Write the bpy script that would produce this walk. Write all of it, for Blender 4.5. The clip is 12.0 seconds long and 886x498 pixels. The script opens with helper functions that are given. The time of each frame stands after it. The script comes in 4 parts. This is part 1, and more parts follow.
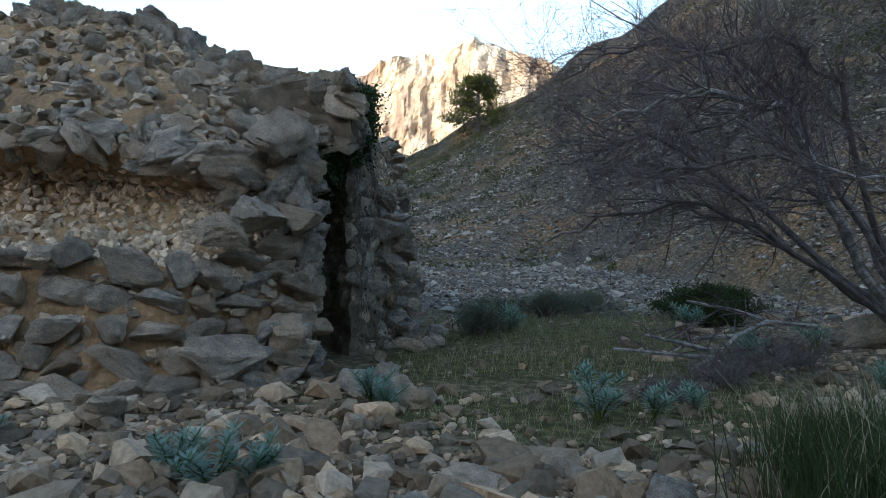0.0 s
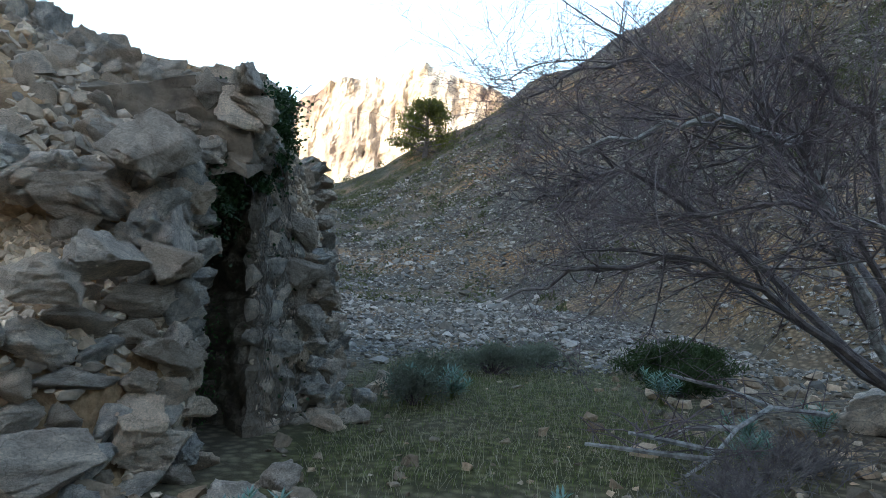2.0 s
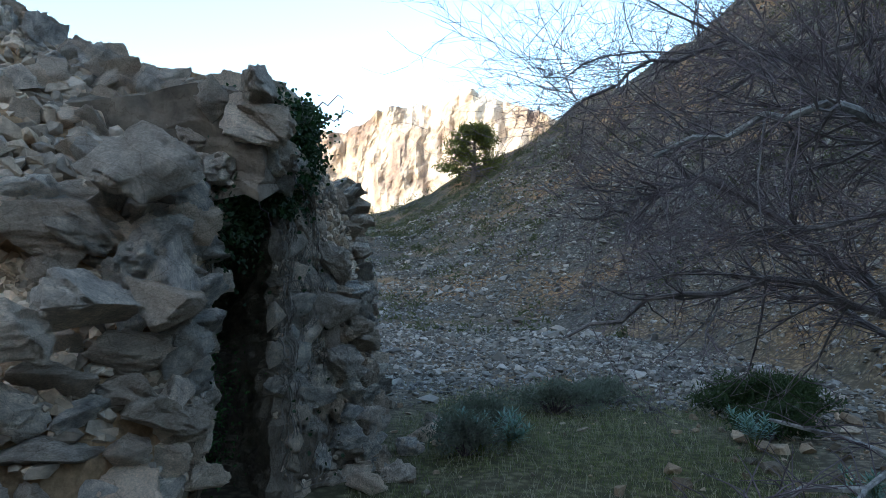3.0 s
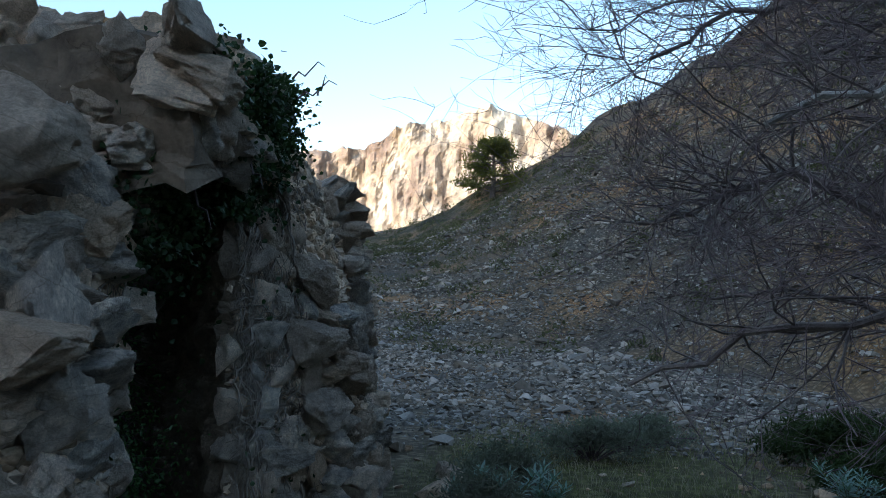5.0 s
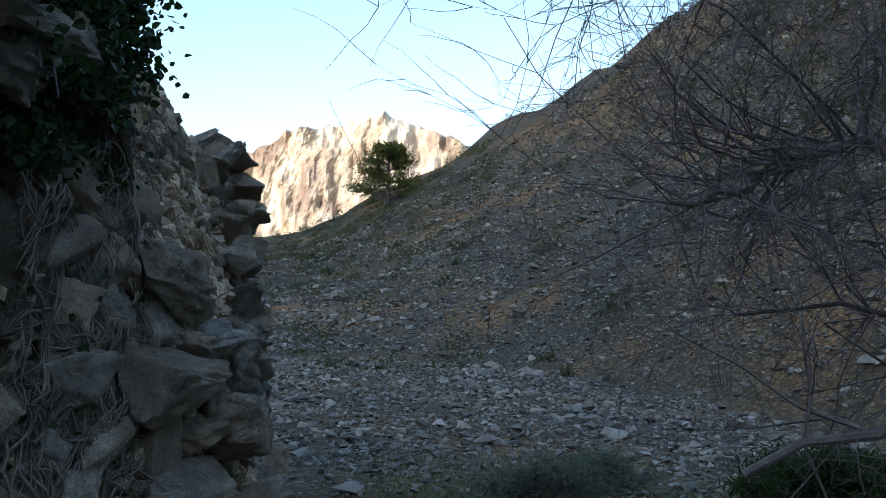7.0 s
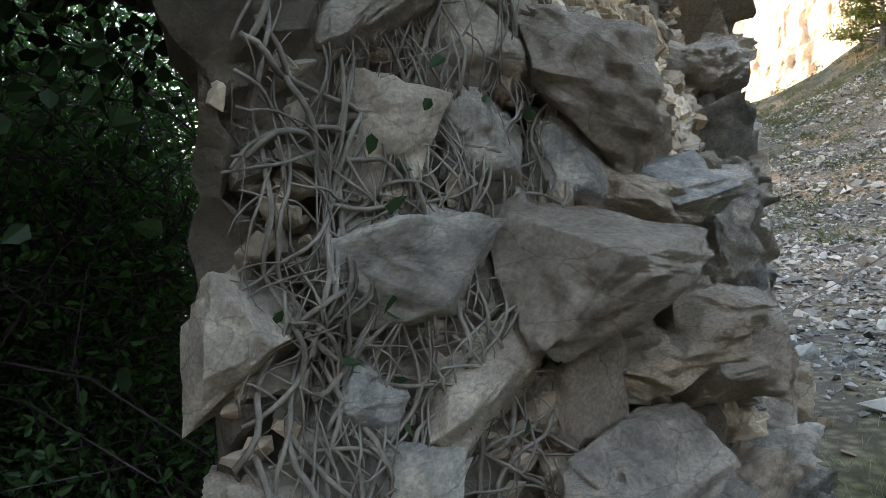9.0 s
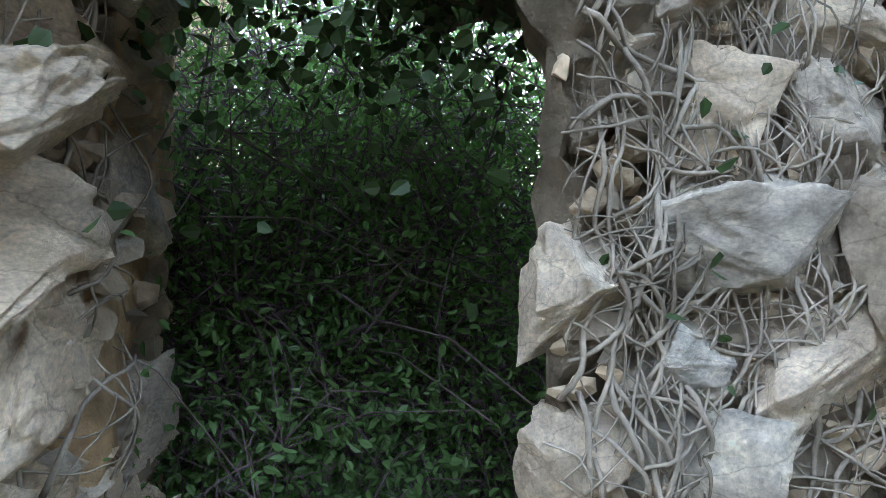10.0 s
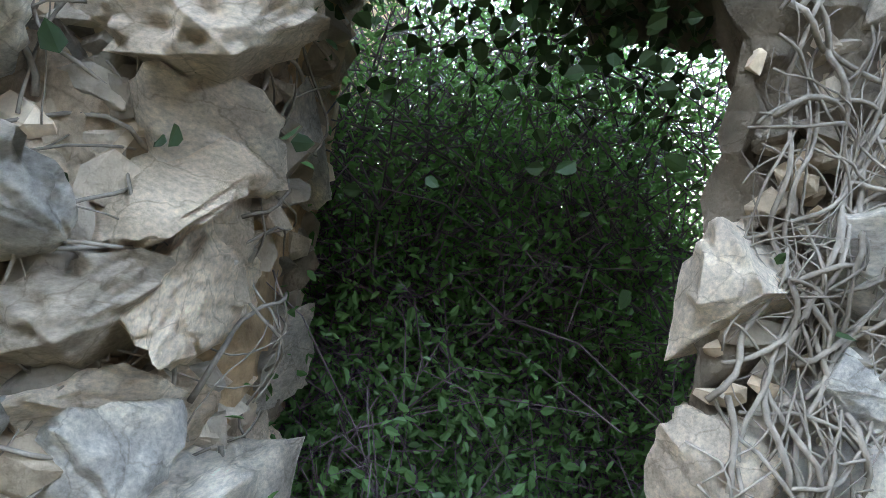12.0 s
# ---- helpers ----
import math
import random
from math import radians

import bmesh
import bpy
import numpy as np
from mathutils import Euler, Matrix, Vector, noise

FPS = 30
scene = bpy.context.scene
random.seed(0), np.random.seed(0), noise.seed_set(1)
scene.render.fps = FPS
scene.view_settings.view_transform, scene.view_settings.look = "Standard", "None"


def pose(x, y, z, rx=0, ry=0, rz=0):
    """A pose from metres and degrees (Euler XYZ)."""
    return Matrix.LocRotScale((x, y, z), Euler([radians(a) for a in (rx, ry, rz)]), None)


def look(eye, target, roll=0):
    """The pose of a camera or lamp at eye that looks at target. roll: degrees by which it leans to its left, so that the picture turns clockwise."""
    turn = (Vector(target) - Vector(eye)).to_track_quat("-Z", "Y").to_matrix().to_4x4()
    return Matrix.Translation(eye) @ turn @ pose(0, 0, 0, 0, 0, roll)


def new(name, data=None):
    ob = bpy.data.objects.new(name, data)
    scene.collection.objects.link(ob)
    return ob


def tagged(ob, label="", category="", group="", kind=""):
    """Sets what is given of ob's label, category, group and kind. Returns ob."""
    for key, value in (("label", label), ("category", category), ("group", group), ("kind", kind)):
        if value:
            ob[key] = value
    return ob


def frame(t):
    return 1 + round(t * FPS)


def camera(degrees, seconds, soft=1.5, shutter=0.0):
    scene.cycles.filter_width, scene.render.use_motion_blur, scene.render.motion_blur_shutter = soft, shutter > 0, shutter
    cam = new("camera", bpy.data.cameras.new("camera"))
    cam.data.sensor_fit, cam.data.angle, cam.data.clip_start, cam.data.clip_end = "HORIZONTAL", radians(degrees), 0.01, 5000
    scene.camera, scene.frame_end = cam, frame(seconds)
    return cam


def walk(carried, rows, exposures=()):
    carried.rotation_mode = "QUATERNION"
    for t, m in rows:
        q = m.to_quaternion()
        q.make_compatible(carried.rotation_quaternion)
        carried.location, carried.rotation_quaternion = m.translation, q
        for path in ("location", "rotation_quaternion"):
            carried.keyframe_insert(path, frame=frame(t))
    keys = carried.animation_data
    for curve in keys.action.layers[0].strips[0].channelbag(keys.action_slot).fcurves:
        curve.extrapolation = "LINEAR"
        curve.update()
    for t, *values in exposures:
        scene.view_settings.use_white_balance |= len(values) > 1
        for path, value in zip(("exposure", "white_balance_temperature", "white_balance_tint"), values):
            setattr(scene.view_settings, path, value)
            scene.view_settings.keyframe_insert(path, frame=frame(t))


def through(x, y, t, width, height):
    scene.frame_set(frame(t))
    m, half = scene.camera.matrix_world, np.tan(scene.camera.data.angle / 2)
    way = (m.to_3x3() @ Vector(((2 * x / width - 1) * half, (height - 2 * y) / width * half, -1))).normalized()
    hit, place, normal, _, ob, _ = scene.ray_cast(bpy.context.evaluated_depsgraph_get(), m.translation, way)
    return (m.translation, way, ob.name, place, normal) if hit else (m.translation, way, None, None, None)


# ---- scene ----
cam = camera(60, 12.0, soft=0.6)
walk(cam, [
    (0, look((-0.138, 1.088, 1.296), (-0.151, 3.463, 1.280), 0.18)),
    (0.5, look((-0.164, 1.350, 1.371), (0.029, 3.717, 1.332), 1.68)),
    (1, look((-0.043, 1.829, 1.417), (0.176, 4.194, 1.364), 1.91)),
    (1.5, look((-0.029, 2.434, 1.448), (0.132, 4.804, 1.456), 0.95)),
    (2, look((-0.019, 2.976, 1.561), (0.139, 5.345, 1.625), 2.40)),
    (2.5, look((0.136, 3.433, 1.584), (0.193, 5.804, 1.703), 0.74)),
    (3, look((0.047, 3.995, 1.617), (0.046, 6.365, 1.756), 0.87)),
    (3.5, look((0.081, 4.489, 1.622), (0.048, 6.858, 1.785), 2.33)),
    (3.7, look((0.157, 4.680, 1.642), (0.081, 7.047, 1.822), 1.42)),
    (5.3, look((0.079, 5.865, 1.703), (0.031, 8.232, 1.899), 0.46)),
    (5.5, look((0.074, 6.102, 1.715), (0.043, 8.465, 1.949), -0.08)),
    (6, look((0.015, 6.564, 1.730), (0.113, 8.920, 2.017), 0.86)),
    (6.5, look((-0.107, 6.995, 1.747), (0.189, 9.333, 2.041), 1.97)),
    (6.7, look((-0.147, 7.162, 1.750), (0.168, 9.501, 2.016), 1.78)),
    (8.3, look((-0.314, 8.926, 1.639), (-0.670, 10.893, 1.681), -2.23)),
    (8.5, look((-0.370, 9.020, 1.645), (-0.831, 10.966, 1.614), -1.12)),
    (8.7, look((-0.410, 9.082, 1.645), (-0.984, 10.995, 1.545), -0.80)),
    (9, look((-0.440, 9.126, 1.620), (-1.351, 10.902, 1.512), -2.30)),
    (9.5, look((-0.440, 9.105, 1.600), (-1.699, 10.656, 1.509), -3.20)),
    (10, look((-0.345, 9.068, 1.490), (-1.945, 10.268, 1.495), -0.20)),
    (10.5, look((-0.350, 9.054, 1.430), (-2.021, 10.152, 1.448), 3.12)),
    (11, look((-0.370, 9.039, 1.412), (-2.062, 10.104, 1.443), 4.59)),
    (11.5, look((-0.390, 9.029, 1.384), (-2.124, 10.024, 1.443), 8.01)),
    (12, look((-0.386, 9.018, 1.378), (-2.149, 9.961, 1.446), 8.73)),
], exposures=[(0, 2.2, 6500, 8), (0.5, 2.45, 6700, 9), (1.0, 2.75, 6800, 10), (1.7, 2.75, 6700, 9), (2.4, 2.4, 6000, 6), (3.7, 2.3, 5900, 6), (5.3, 1.9, 6000, 7), (6.7, 1.9, 5900, 7), (8.3, 2.7, 7600, 12), (8.6, 3.05, 7800, 13), (9.0, 3.7, 7900, 14), (9.5, 4.65, 7700, 15), (10.2, 5.35, 7700, 16), (12, 5.5, 7700, 16)])

# ---- light ----
SUN_AZ, SUN_EL = -150.0, 12.0
world = bpy.data.worlds.new("sky")
scene.world = world
world.use_nodes = True
wn = world.node_tree.nodes
sky = wn.new("ShaderNodeTexSky")
sky.sky_type, sky.sun_disc = "NISHITA", False
sky.sun_elevation, sky.sun_rotation = radians(SUN_EL), radians(SUN_AZ)
world.node_tree.links.new(sky.outputs["Color"], wn["Background"].inputs["Color"])
wn["Background"].inputs["Strength"].default_value = 0.12
sun = new("sun", bpy.data.lights.new("sun", "SUN"))
sun.data.energy, sun.data.angle, sun.data.color = 2.0, radians(0.5), (1.0, 0.9, 0.77)
a0, e0 = radians(SUN_AZ), radians(SUN_EL)
to_sun = Vector((math.sin(a0) * math.cos(e0), math.cos(a0) * math.cos(e0), math.sin(e0)))
sun.matrix_world = look(to_sun * 50, (0, 0, 0))


# ---- materials ----
def ramp(nodes, stops):
    r = nodes.new("ShaderNodeValToRGB")
    while len(r.color_ramp.elements) < len(stops):
        r.color_ramp.elements.new(0.5)
    for e, (p, c) in zip(r.color_ramp.elements, stops):
        e.position, e.color = p, (*c, 1)
    return r


def tex(nt, scale, detail=6.0, rough=0.6, kind="ShaderNodeTexNoise", coord="Object", stretch=(1, 1, 1)):
    co, mp, n = nt.nodes.new("ShaderNodeTexCoord"), nt.nodes.new("ShaderNodeMapping"), nt.nodes.new(kind)
    nt.links.new(co.outputs[coord], mp.inputs["Vector"])
    mp.inputs["Scale"].default_value = stretch
    nt.links.new(mp.outputs["Vector"], n.inputs["Vector"])
    n.inputs["Scale"].default_value = scale
    if kind == "ShaderNodeTexNoise":
        n.inputs["Detail"].default_value, n.inputs["Roughness"].default_value = detail, rough
    return n


def mixc(nt, fac, a, b, mode="MIX"):
    m = nt.nodes.new("ShaderNodeMix")
    m.data_type, m.blend_type = "RGBA", mode
    for sock, val in ((m.inputs[0], fac), (m.inputs[6], a), (m.inputs[7], b)):
        if isinstance(val, (int, float)):
            sock.default_value = val
        elif isinstance(val, tuple):
            sock.default_value = (*val, 1)
        else:
            nt.links.new(val, sock)
    return m.outputs[2]


def material(name, big, fine, rough=0.9, bump=0.4, bump_scale=30, vary=0.0, vary_to=(0.4, 0.36, 0.3), stretch=(1, 1, 1), per="object", grain=0.0, cracks=0.0, spread=None):
    """big: (scale, stops); fine: (scale, dark, light) multiplied on; vary: a share of the pieces tends to vary_to."""
    m = bpy.data.materials.new(name)
    m.use_nodes = True
    nt = m.node_tree
    b = nt.nodes["Principled BSDF"]
    b.inputs["Roughness"].default_value = rough
    b.inputs["Specular IOR Level"].default_value = 0.25
    n1 = tex(nt, big[0], stretch=stretch)
    r1 = ramp(nt.nodes, big[1])
    nt.links.new(n1.outputs["Fac"], r1.inputs["Fac"])
    col = r1.outputs["Color"]
    if vary:
        if per == "object":
            rnd = nt.nodes.new("ShaderNodeObjectInfo").outputs["Random"]
        else:
            rnd = nt.nodes.new("ShaderNodeNewGeometry").outputs["Random Per Island"]
        p = nt.nodes.new("ShaderNodeMath")
        p.operation, p.inputs[1].default_value = "MULTIPLY", vary
        nt.links.new(rnd, p.inputs[0])
        col = mixc(nt, p.outputs[0], col, vary_to)
    if spread:
        if per == "object":
            rnd = nt.nodes.new("ShaderNodeObjectInfo").outputs["Random"]
        else:
            rnd = nt.nodes.new("ShaderNodeNewGeometry").outputs["Random Per Island"]
        white = nt.nodes.new("ShaderNodeTexWhiteNoise")
        white.noise_dimensions = "1D"
        nt.links.new(rnd, white.inputs["W"])
        rs = ramp(nt.nodes, ((0.0, (spread[0],) * 3), (0.6, (spread[1],) * 3), (1.0, (spread[2],) * 3)))
        nt.links.new(white.outputs["Value"], rs.inputs["Fac"])
        col = mixc(nt, 1.0, col, rs.outputs["Color"], "MULTIPLY")
    n2 = tex(nt, fine[0], 8, 0.7)
    r2 = ramp(nt.nodes, ((0.3, (fine[1],) * 3), (0.7, (fine[2],) * 3)))
    nt.links.new(n2.outputs["Fac"], r2.inputs["Fac"])
    col = mixc(nt, 1.0, col, r2.outputs["Color"], "MULTIPLY")
    if cracks:
        v = tex(nt, cracks, kind="ShaderNodeTexVoronoi", stretch=(0.7, 0.7, 1.5))
        v.feature = "DISTANCE_TO_EDGE"
        w = tex(nt, cracks * 2.5, 4, 0.6)
        ad = mixc(nt, 0.18, v.inputs["Vector"].links[0].from_socket, w.outputs["Color"])
        nt.links.new(ad, v.inputs["Vector"])
        rv = ramp(nt.nodes, ((0.0, (0.5, 0.46, 0.42)), (0.018, (1, 1, 1))))
        nt.links.new(v.outputs["Distance"], rv.inputs["Fac"])
        col = mixc(nt, 0.6, col, rv.outputs["Color"], "MULTIPLY")
    nt.links.new(col, b.inputs["Base Color"])
    bp = nt.nodes.new("ShaderNodeBump")
    bp.inputs["Strength"].default_value, bp.inputs["Distance"].default_value = bump, 0.05
    n3 = tex(nt, bump_scale, 10, 0.7)
    nt.links.new(n3.outputs["Fac"], bp.inputs["Height"])
    if grain:
        b2 = nt.nodes.new("ShaderNodeBump")
        b2.inputs["Strength"].default_value, b2.inputs["Distance"].default_value = grain, 0.03
        n4 = tex(nt, bump_scale * 5, 6, 0.75)
        nt.links.new(n4.outputs["Fac"], b2.inputs["Height"])
        nt.links.new(bp.outputs["Normal"], b2.inputs["Normal"])
        bp = b2
    nt.links.new(bp.outputs["Normal"], b.inputs["Normal"])
    return m


M_STONE = material("grey_limestone", (1.7, ((0.28, (0.20, 0.187, 0.17)), (0.42, (0.37, 0.345, 0.31)), (0.54, (0.55, 0.50, 0.43)), (0.68, (0.78, 0.70, 0.59)))),
                   (15, 0.62, 1.3), bump=1.0, bump_scale=6, vary=0.8, vary_to=(0.58, 0.42, 0.28), grain=1.0, cracks=1.3, spread=(0.9, 1.3, 1.6))
M_PALE = material("pale_broken_limestone", (3.0, ((0.3, (0.46, 0.36, 0.26)), (0.6, (0.68, 0.56, 0.43)))),
                  (18, 0.65, 1.25), bump=0.4, bump_scale=14, vary=0.6, vary_to=(0.58, 0.41, 0.26), per="island", spread=(0.6, 1.05, 1.4))
M_RUBBLE = material("mixed_rubble", (2.0, ((0.3, (0.22, 0.18, 0.135)), (0.6, (0.36, 0.30, 0.23)))),
                    (18, 0.55, 1.25), bump=0.6, bump_scale=10, vary=0.95, vary_to=(0.46, 0.31, 0.19), per="island", grain=0.5, spread=(0.4, 0.85, 1.7))
M_PIECE = material("brown_grey_broken_stone", (2.0, ((0.3, (0.30, 0.255, 0.21)), (0.6, (0.52, 0.45, 0.37)))),
                   (9, 0.5, 1.35), bump=0.8, bump_scale=8, vary=0.8, vary_to=(0.56, 0.41, 0.27), per="island", grain=0.6, spread=(0.5, 1.0, 1.4))
M_SCREE = material("grey_scree", (0.25, ((0.35, (0.16, 0.156, 0.15)), (0.6, (0.24, 0.205, 0.165)))),
                   (9, 0.7, 1.2), bump=0.3, bump_scale=9, vary=0.8, vary_to=(0.26, 0.245, 0.22), per="island", spread=(0.4, 0.9, 1.6))
M_EARTH = material("ochre_earth_core", (1.1, ((0.3, (0.28, 0.18, 0.105)), (0.5, (0.52, 0.34, 0.19)), (0.7, (0.62, 0.43, 0.26)))),
                   (20, 0.55, 1.25), bump=1.0, bump_scale=12, grain=0.6)
M_CORE = material("grey_brown_mortar", (1.6, ((0.3, (0.13, 0.10, 0.075)), (0.55, (0.26, 0.205, 0.15)), (0.75, (0.42, 0.35, 0.27)))),
                  (7, 0.55, 1.3), bump=1.0, bump_scale=7, grain=0.8, cracks=4)
M_CLIFF = material("sunlit_cliff_rock", (0.07, ((0.36, (0.24, 0.18, 0.15)), (0.46, (0.42, 0.34, 0.27)), (0.56, (0.58, 0.51, 0.43)), (0.7, (0.64, 0.58, 0.50)))),
                   (0.5, 0.55, 1.15), bump=0.8, bump_scale=0.8, stretch=(1, 1, 0.6))
M_BARK = material("grey_purple_bark", (6, ((0.35, (0.10, 0.085, 0.085)), (0.65, (0.20, 0.175, 0.165)))), (40, 0.7, 1.2), bump=0.5, bump_scale=50)
M_TWIG = material("dark_twig_bark", (6, ((0.35, (0.085, 0.065, 0.07)), (0.65, (0.17, 0.135, 0.138)))), (40, 0.8, 1.2), bump=0.1)
M_LICHEN = material("pale_lichened_bark", (9, ((0.4, (0.18, 0.17, 0.16)), (0.6, (0.40, 0.40, 0.38)))), (40, 0.7, 1.2), bump=0.5, bump_scale=50)
M_VINE = material("dry_ivy_root", (8, ((0.35, (0.14, 0.115, 0.09)), (0.65, (0.34, 0.29, 0.24)))), (60, 0.7, 1.2), bump=0.4, bump_scale=60)
M_DRY = material("dry_grass_stalk", (4, ((0.35, (0.26, 0.23, 0.14)), (0.65, (0.42, 0.38, 0.26)))), (30, 0.8, 1.2), bump=0)


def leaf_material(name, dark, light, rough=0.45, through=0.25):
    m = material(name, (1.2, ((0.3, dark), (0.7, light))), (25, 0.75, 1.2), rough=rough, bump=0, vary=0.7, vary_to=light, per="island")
    nt = m.node_tree
    b, out = nt.nodes["Principled BSDF"], nt.nodes["Material Output"]
    t, mix = nt.nodes.new("ShaderNodeBsdfTranslucent"), nt.nodes.new("ShaderNodeMixShader")
    t.inputs["Color"].default_value = (light[0] * 1.4, light[1] * 1.6, light[2], 1)
    mix.inputs[0].default_value = through
    nt.links.new(b.outputs[0], mix.inputs[1])
    nt.links.new(t.outputs[0], mix.inputs[2])
    nt.links.new(mix.outputs[0], out.inputs["Surface"])
    return m


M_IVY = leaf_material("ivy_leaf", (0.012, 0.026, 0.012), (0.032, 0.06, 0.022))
M_SHRUB = leaf_material("evergreen_leaf", (0.055, 0.115, 0.05), (0.12, 0.225, 0.10), rough=0.18, through=0.5)
M_SPURGE = leaf_material("blue_green_spurge_leaf", (0.10, 0.17, 0.15), (0.19, 0.28, 0.25), rough=0.6)
M_GRASS = leaf_material("grass_blade", (0.07, 0.09, 0.025), (0.15, 0.165, 0.055), rough=0.6)
M_TUSSOCK = leaf_material("dark_tussock_blade", (0.02, 0.035, 0.014), (0.05, 0.07, 0.025), rough=0.6)
M_SAGE = leaf_material("grey_sage_leaf", (0.09, 0.10, 0.085), (0.16, 0.17, 0.14), rough=0.7)
M_SCRUB = leaf_material("hillside_scrub_leaf", (0.045, 0.05, 0.028), (0.10, 0.10, 0.055), rough=0.8)
M_PINE = leaf_material("pine_needles", (0.04, 0.06, 0.015), (0.12, 0.12, 0.03), rough=0.6)


def ground_material():
    m = bpy.data.materials.new("stony_ground")
    m.use_nodes = True
    nt = m.node_tree
    b = nt.nodes["Principled BSDF"]
    b.inputs["Roughness"].default_value = 0.95
    b.inputs["Specular IOR Level"].default_value = 0.15
    n = tex(nt, 1.3)
    soil = ramp(nt.nodes, ((0.3, (0.15, 0.115, 0.08)), (0.55, (0.26, 0.20, 0.14)), (0.75, (0.34, 0.27, 0.19))))
    nt.links.new(n.outputs["Fac"], soil.inputs["Fac"])
    turf = ramp(nt.nodes, ((0.3, (0.085, 0.085, 0.035)), (0.55, (0.14, 0.135, 0.055)), (0.75, (0.22, 0.19, 0.11))))
    n2 = tex(nt, 3.5)
    nt.links.new(n2.outputs["Fac"], turf.inputs["Fac"])
    hill = ramp(nt.nodes, ((0.32, (0.095, 0.09, 0.082)), (0.46, (0.155, 0.132, 0.105)), (0.56, (0.24, 0.165, 0.10)), (0.66, (0.38, 0.22, 0.11))))
    n3 = tex(nt, 0.16, 8, 0.65)
    nt.links.new(n3.outputs["Fac"], hill.inputs["Fac"])
    scrub = ramp(nt.nodes, ((0.42, (0, 0, 0)), (0.62, (1, 1, 1))))
    n4 = tex(nt, 0.35, 9, 0.75)
    nt.links.new(n4.outputs["Fac"], scrub.inputs["Fac"])

    def attr(name):
        at = nt.nodes.new("ShaderNodeAttribute")
        at.attribute_name = name
        return at.outputs["Fac"]
    sm = nt.nodes.new("ShaderNodeMath")
    sm.operation = "MULTIPLY"
    nt.links.new(scrub.outputs["Color"], sm.inputs[0])
    nt.links.new(attr("scrub"), sm.inputs[1])
    hillc = mixc(nt, sm.outputs[0], hill.outputs["Color"], (0.055, 0.06, 0.032))
    col = mixc(nt, attr("grass"), soil.outputs["Color"], turf.outputs["Color"])
    col = mixc(nt, attr("hill"), col, hillc)
    v = tex(nt, 9, kind="ShaderNodeTexVoronoi")
    vr = ramp(nt.nodes, ((0.0, (1.35, 1.35, 1.35)), (0.6, (0.5, 0.5, 0.5))))
    nt.links.new(v.outputs["Distance"], vr.inputs["Fac"])
    col = mixc(nt, 1.0, col, vr.outputs["Color"], "MULTIPLY")
    nt.links.new(col, b.inputs["Base Color"])
    bp = nt.nodes.new("ShaderNodeBump")
    bp.inputs["Strength"].default_value, bp.inputs["Distance"].default_value = 0.8, 0.08
    n5 = tex(nt, 14, 10, 0.7)
    nt.links.new(n5.outputs["Fac"], bp.inputs["Height"])
    nt.links.new(bp.outputs["Normal"], b.inputs["Normal"])
    return m


M_GROUND = ground_material()


# ---- building helpers ----
def mesh_of(name, verts, faces, mat, smooth=False):
    me = bpy.data.meshes.new(name)
    me.from_pydata([tuple(v) for v in verts], [], [tuple(f) for f in faces])
    me.materials.append(mat)
    if smooth:
        me.polygons.foreach_set("use_smooth", [True] * len(me.polygons))
    me.update()
    return me


def part(name, me, parent=None, label="", m=None):
    ob = new(name, me)
    if parent is not None:
        ob.parent = parent
    if m is not None:
        ob.matrix_basis = m
    return tagged(ob, label)


def n3(p, s, k=0.0):
    return noise.noise(Vector((p[0] * s + k, p[1] * s - k, p[2] * s + 2 * k)))


def hull(points, cuts=0, rough=0.0, seed=0):
    bm = bmesh.new()
    for p in points:
        bm.verts.new(p)
    res = bmesh.ops.convex_hull(bm, input=bm.verts)
    bmesh.ops.delete(bm, geom=[v for v in bm.verts if not v.link_faces], context="VERTS")
    if cuts:
        bmesh.ops.triangulate(bm, faces=bm.faces)
        bmesh.ops.subdivide_edges(bm, edges=bm.edges, cuts=cuts, use_grid_fill=True)
        for v in bm.verts:
            d = n3(v.co, 1.4, seed) * rough * 0.35 + n3(v.co, 4.5, seed + 7) * rough * 0.4
            step = n3((v.co.x * 0.6, v.co.y * 0.6, v.co.z * 2.2), 2.2, seed + 3)
            d -= rough * 0.55 if step > 0.22 else 0.0
            d -= abs(n3(v.co, 3.1, seed + 11)) * rough * 0.5
            d += n3(v.co, 11, seed + 5) * rough * 0.4
            v.co *= 1.05 + d
    bmesh.ops.triangulate(bm, faces=bm.faces)
    bmesh.ops.recalc_face_normals(bm, faces=bm.faces)
    bm.verts.ensure_lookup_table()
    bm.verts.index_update()
    out = np.array([v.co[:] for v in bm.verts]), [[v.index for v in f.verts] for f in bm.faces]
    bm.free()
    return out


def rock(seed, n=13, cuts=0, rough=0.0):
    """An angular broken stone, about 2 across each way."""
    r = random.Random(seed)
    pts = []
    for _ in range(n):
        v = Vector((r.gauss(0, 1), r.gauss(0, 1), r.gauss(0, 1))).normalized() * r.uniform(0.8, 1.12)
        m = max(abs(v.x), abs(v.y), abs(v.z))
        pts.append(v.lerp(v / m * 0.98, 0.62))
    return hull(pts, cuts, rough, seed)


ROCK_LOW = [rock(s, 9) for s in range(8)]
ROCK_MID = [rock(40 + s, 13) for s in range(10)]
ROCK_HIGH = [rock(80 + s, 15, 5, 0.21) for s in range(14)]
STONE_ME = [mesh_of("stone", v, f, M_STONE) for v, f in ROCK_HIGH]
MID_ME = [mesh_of("stone", v, f, M_STONE) for v, f in ROCK_MID]


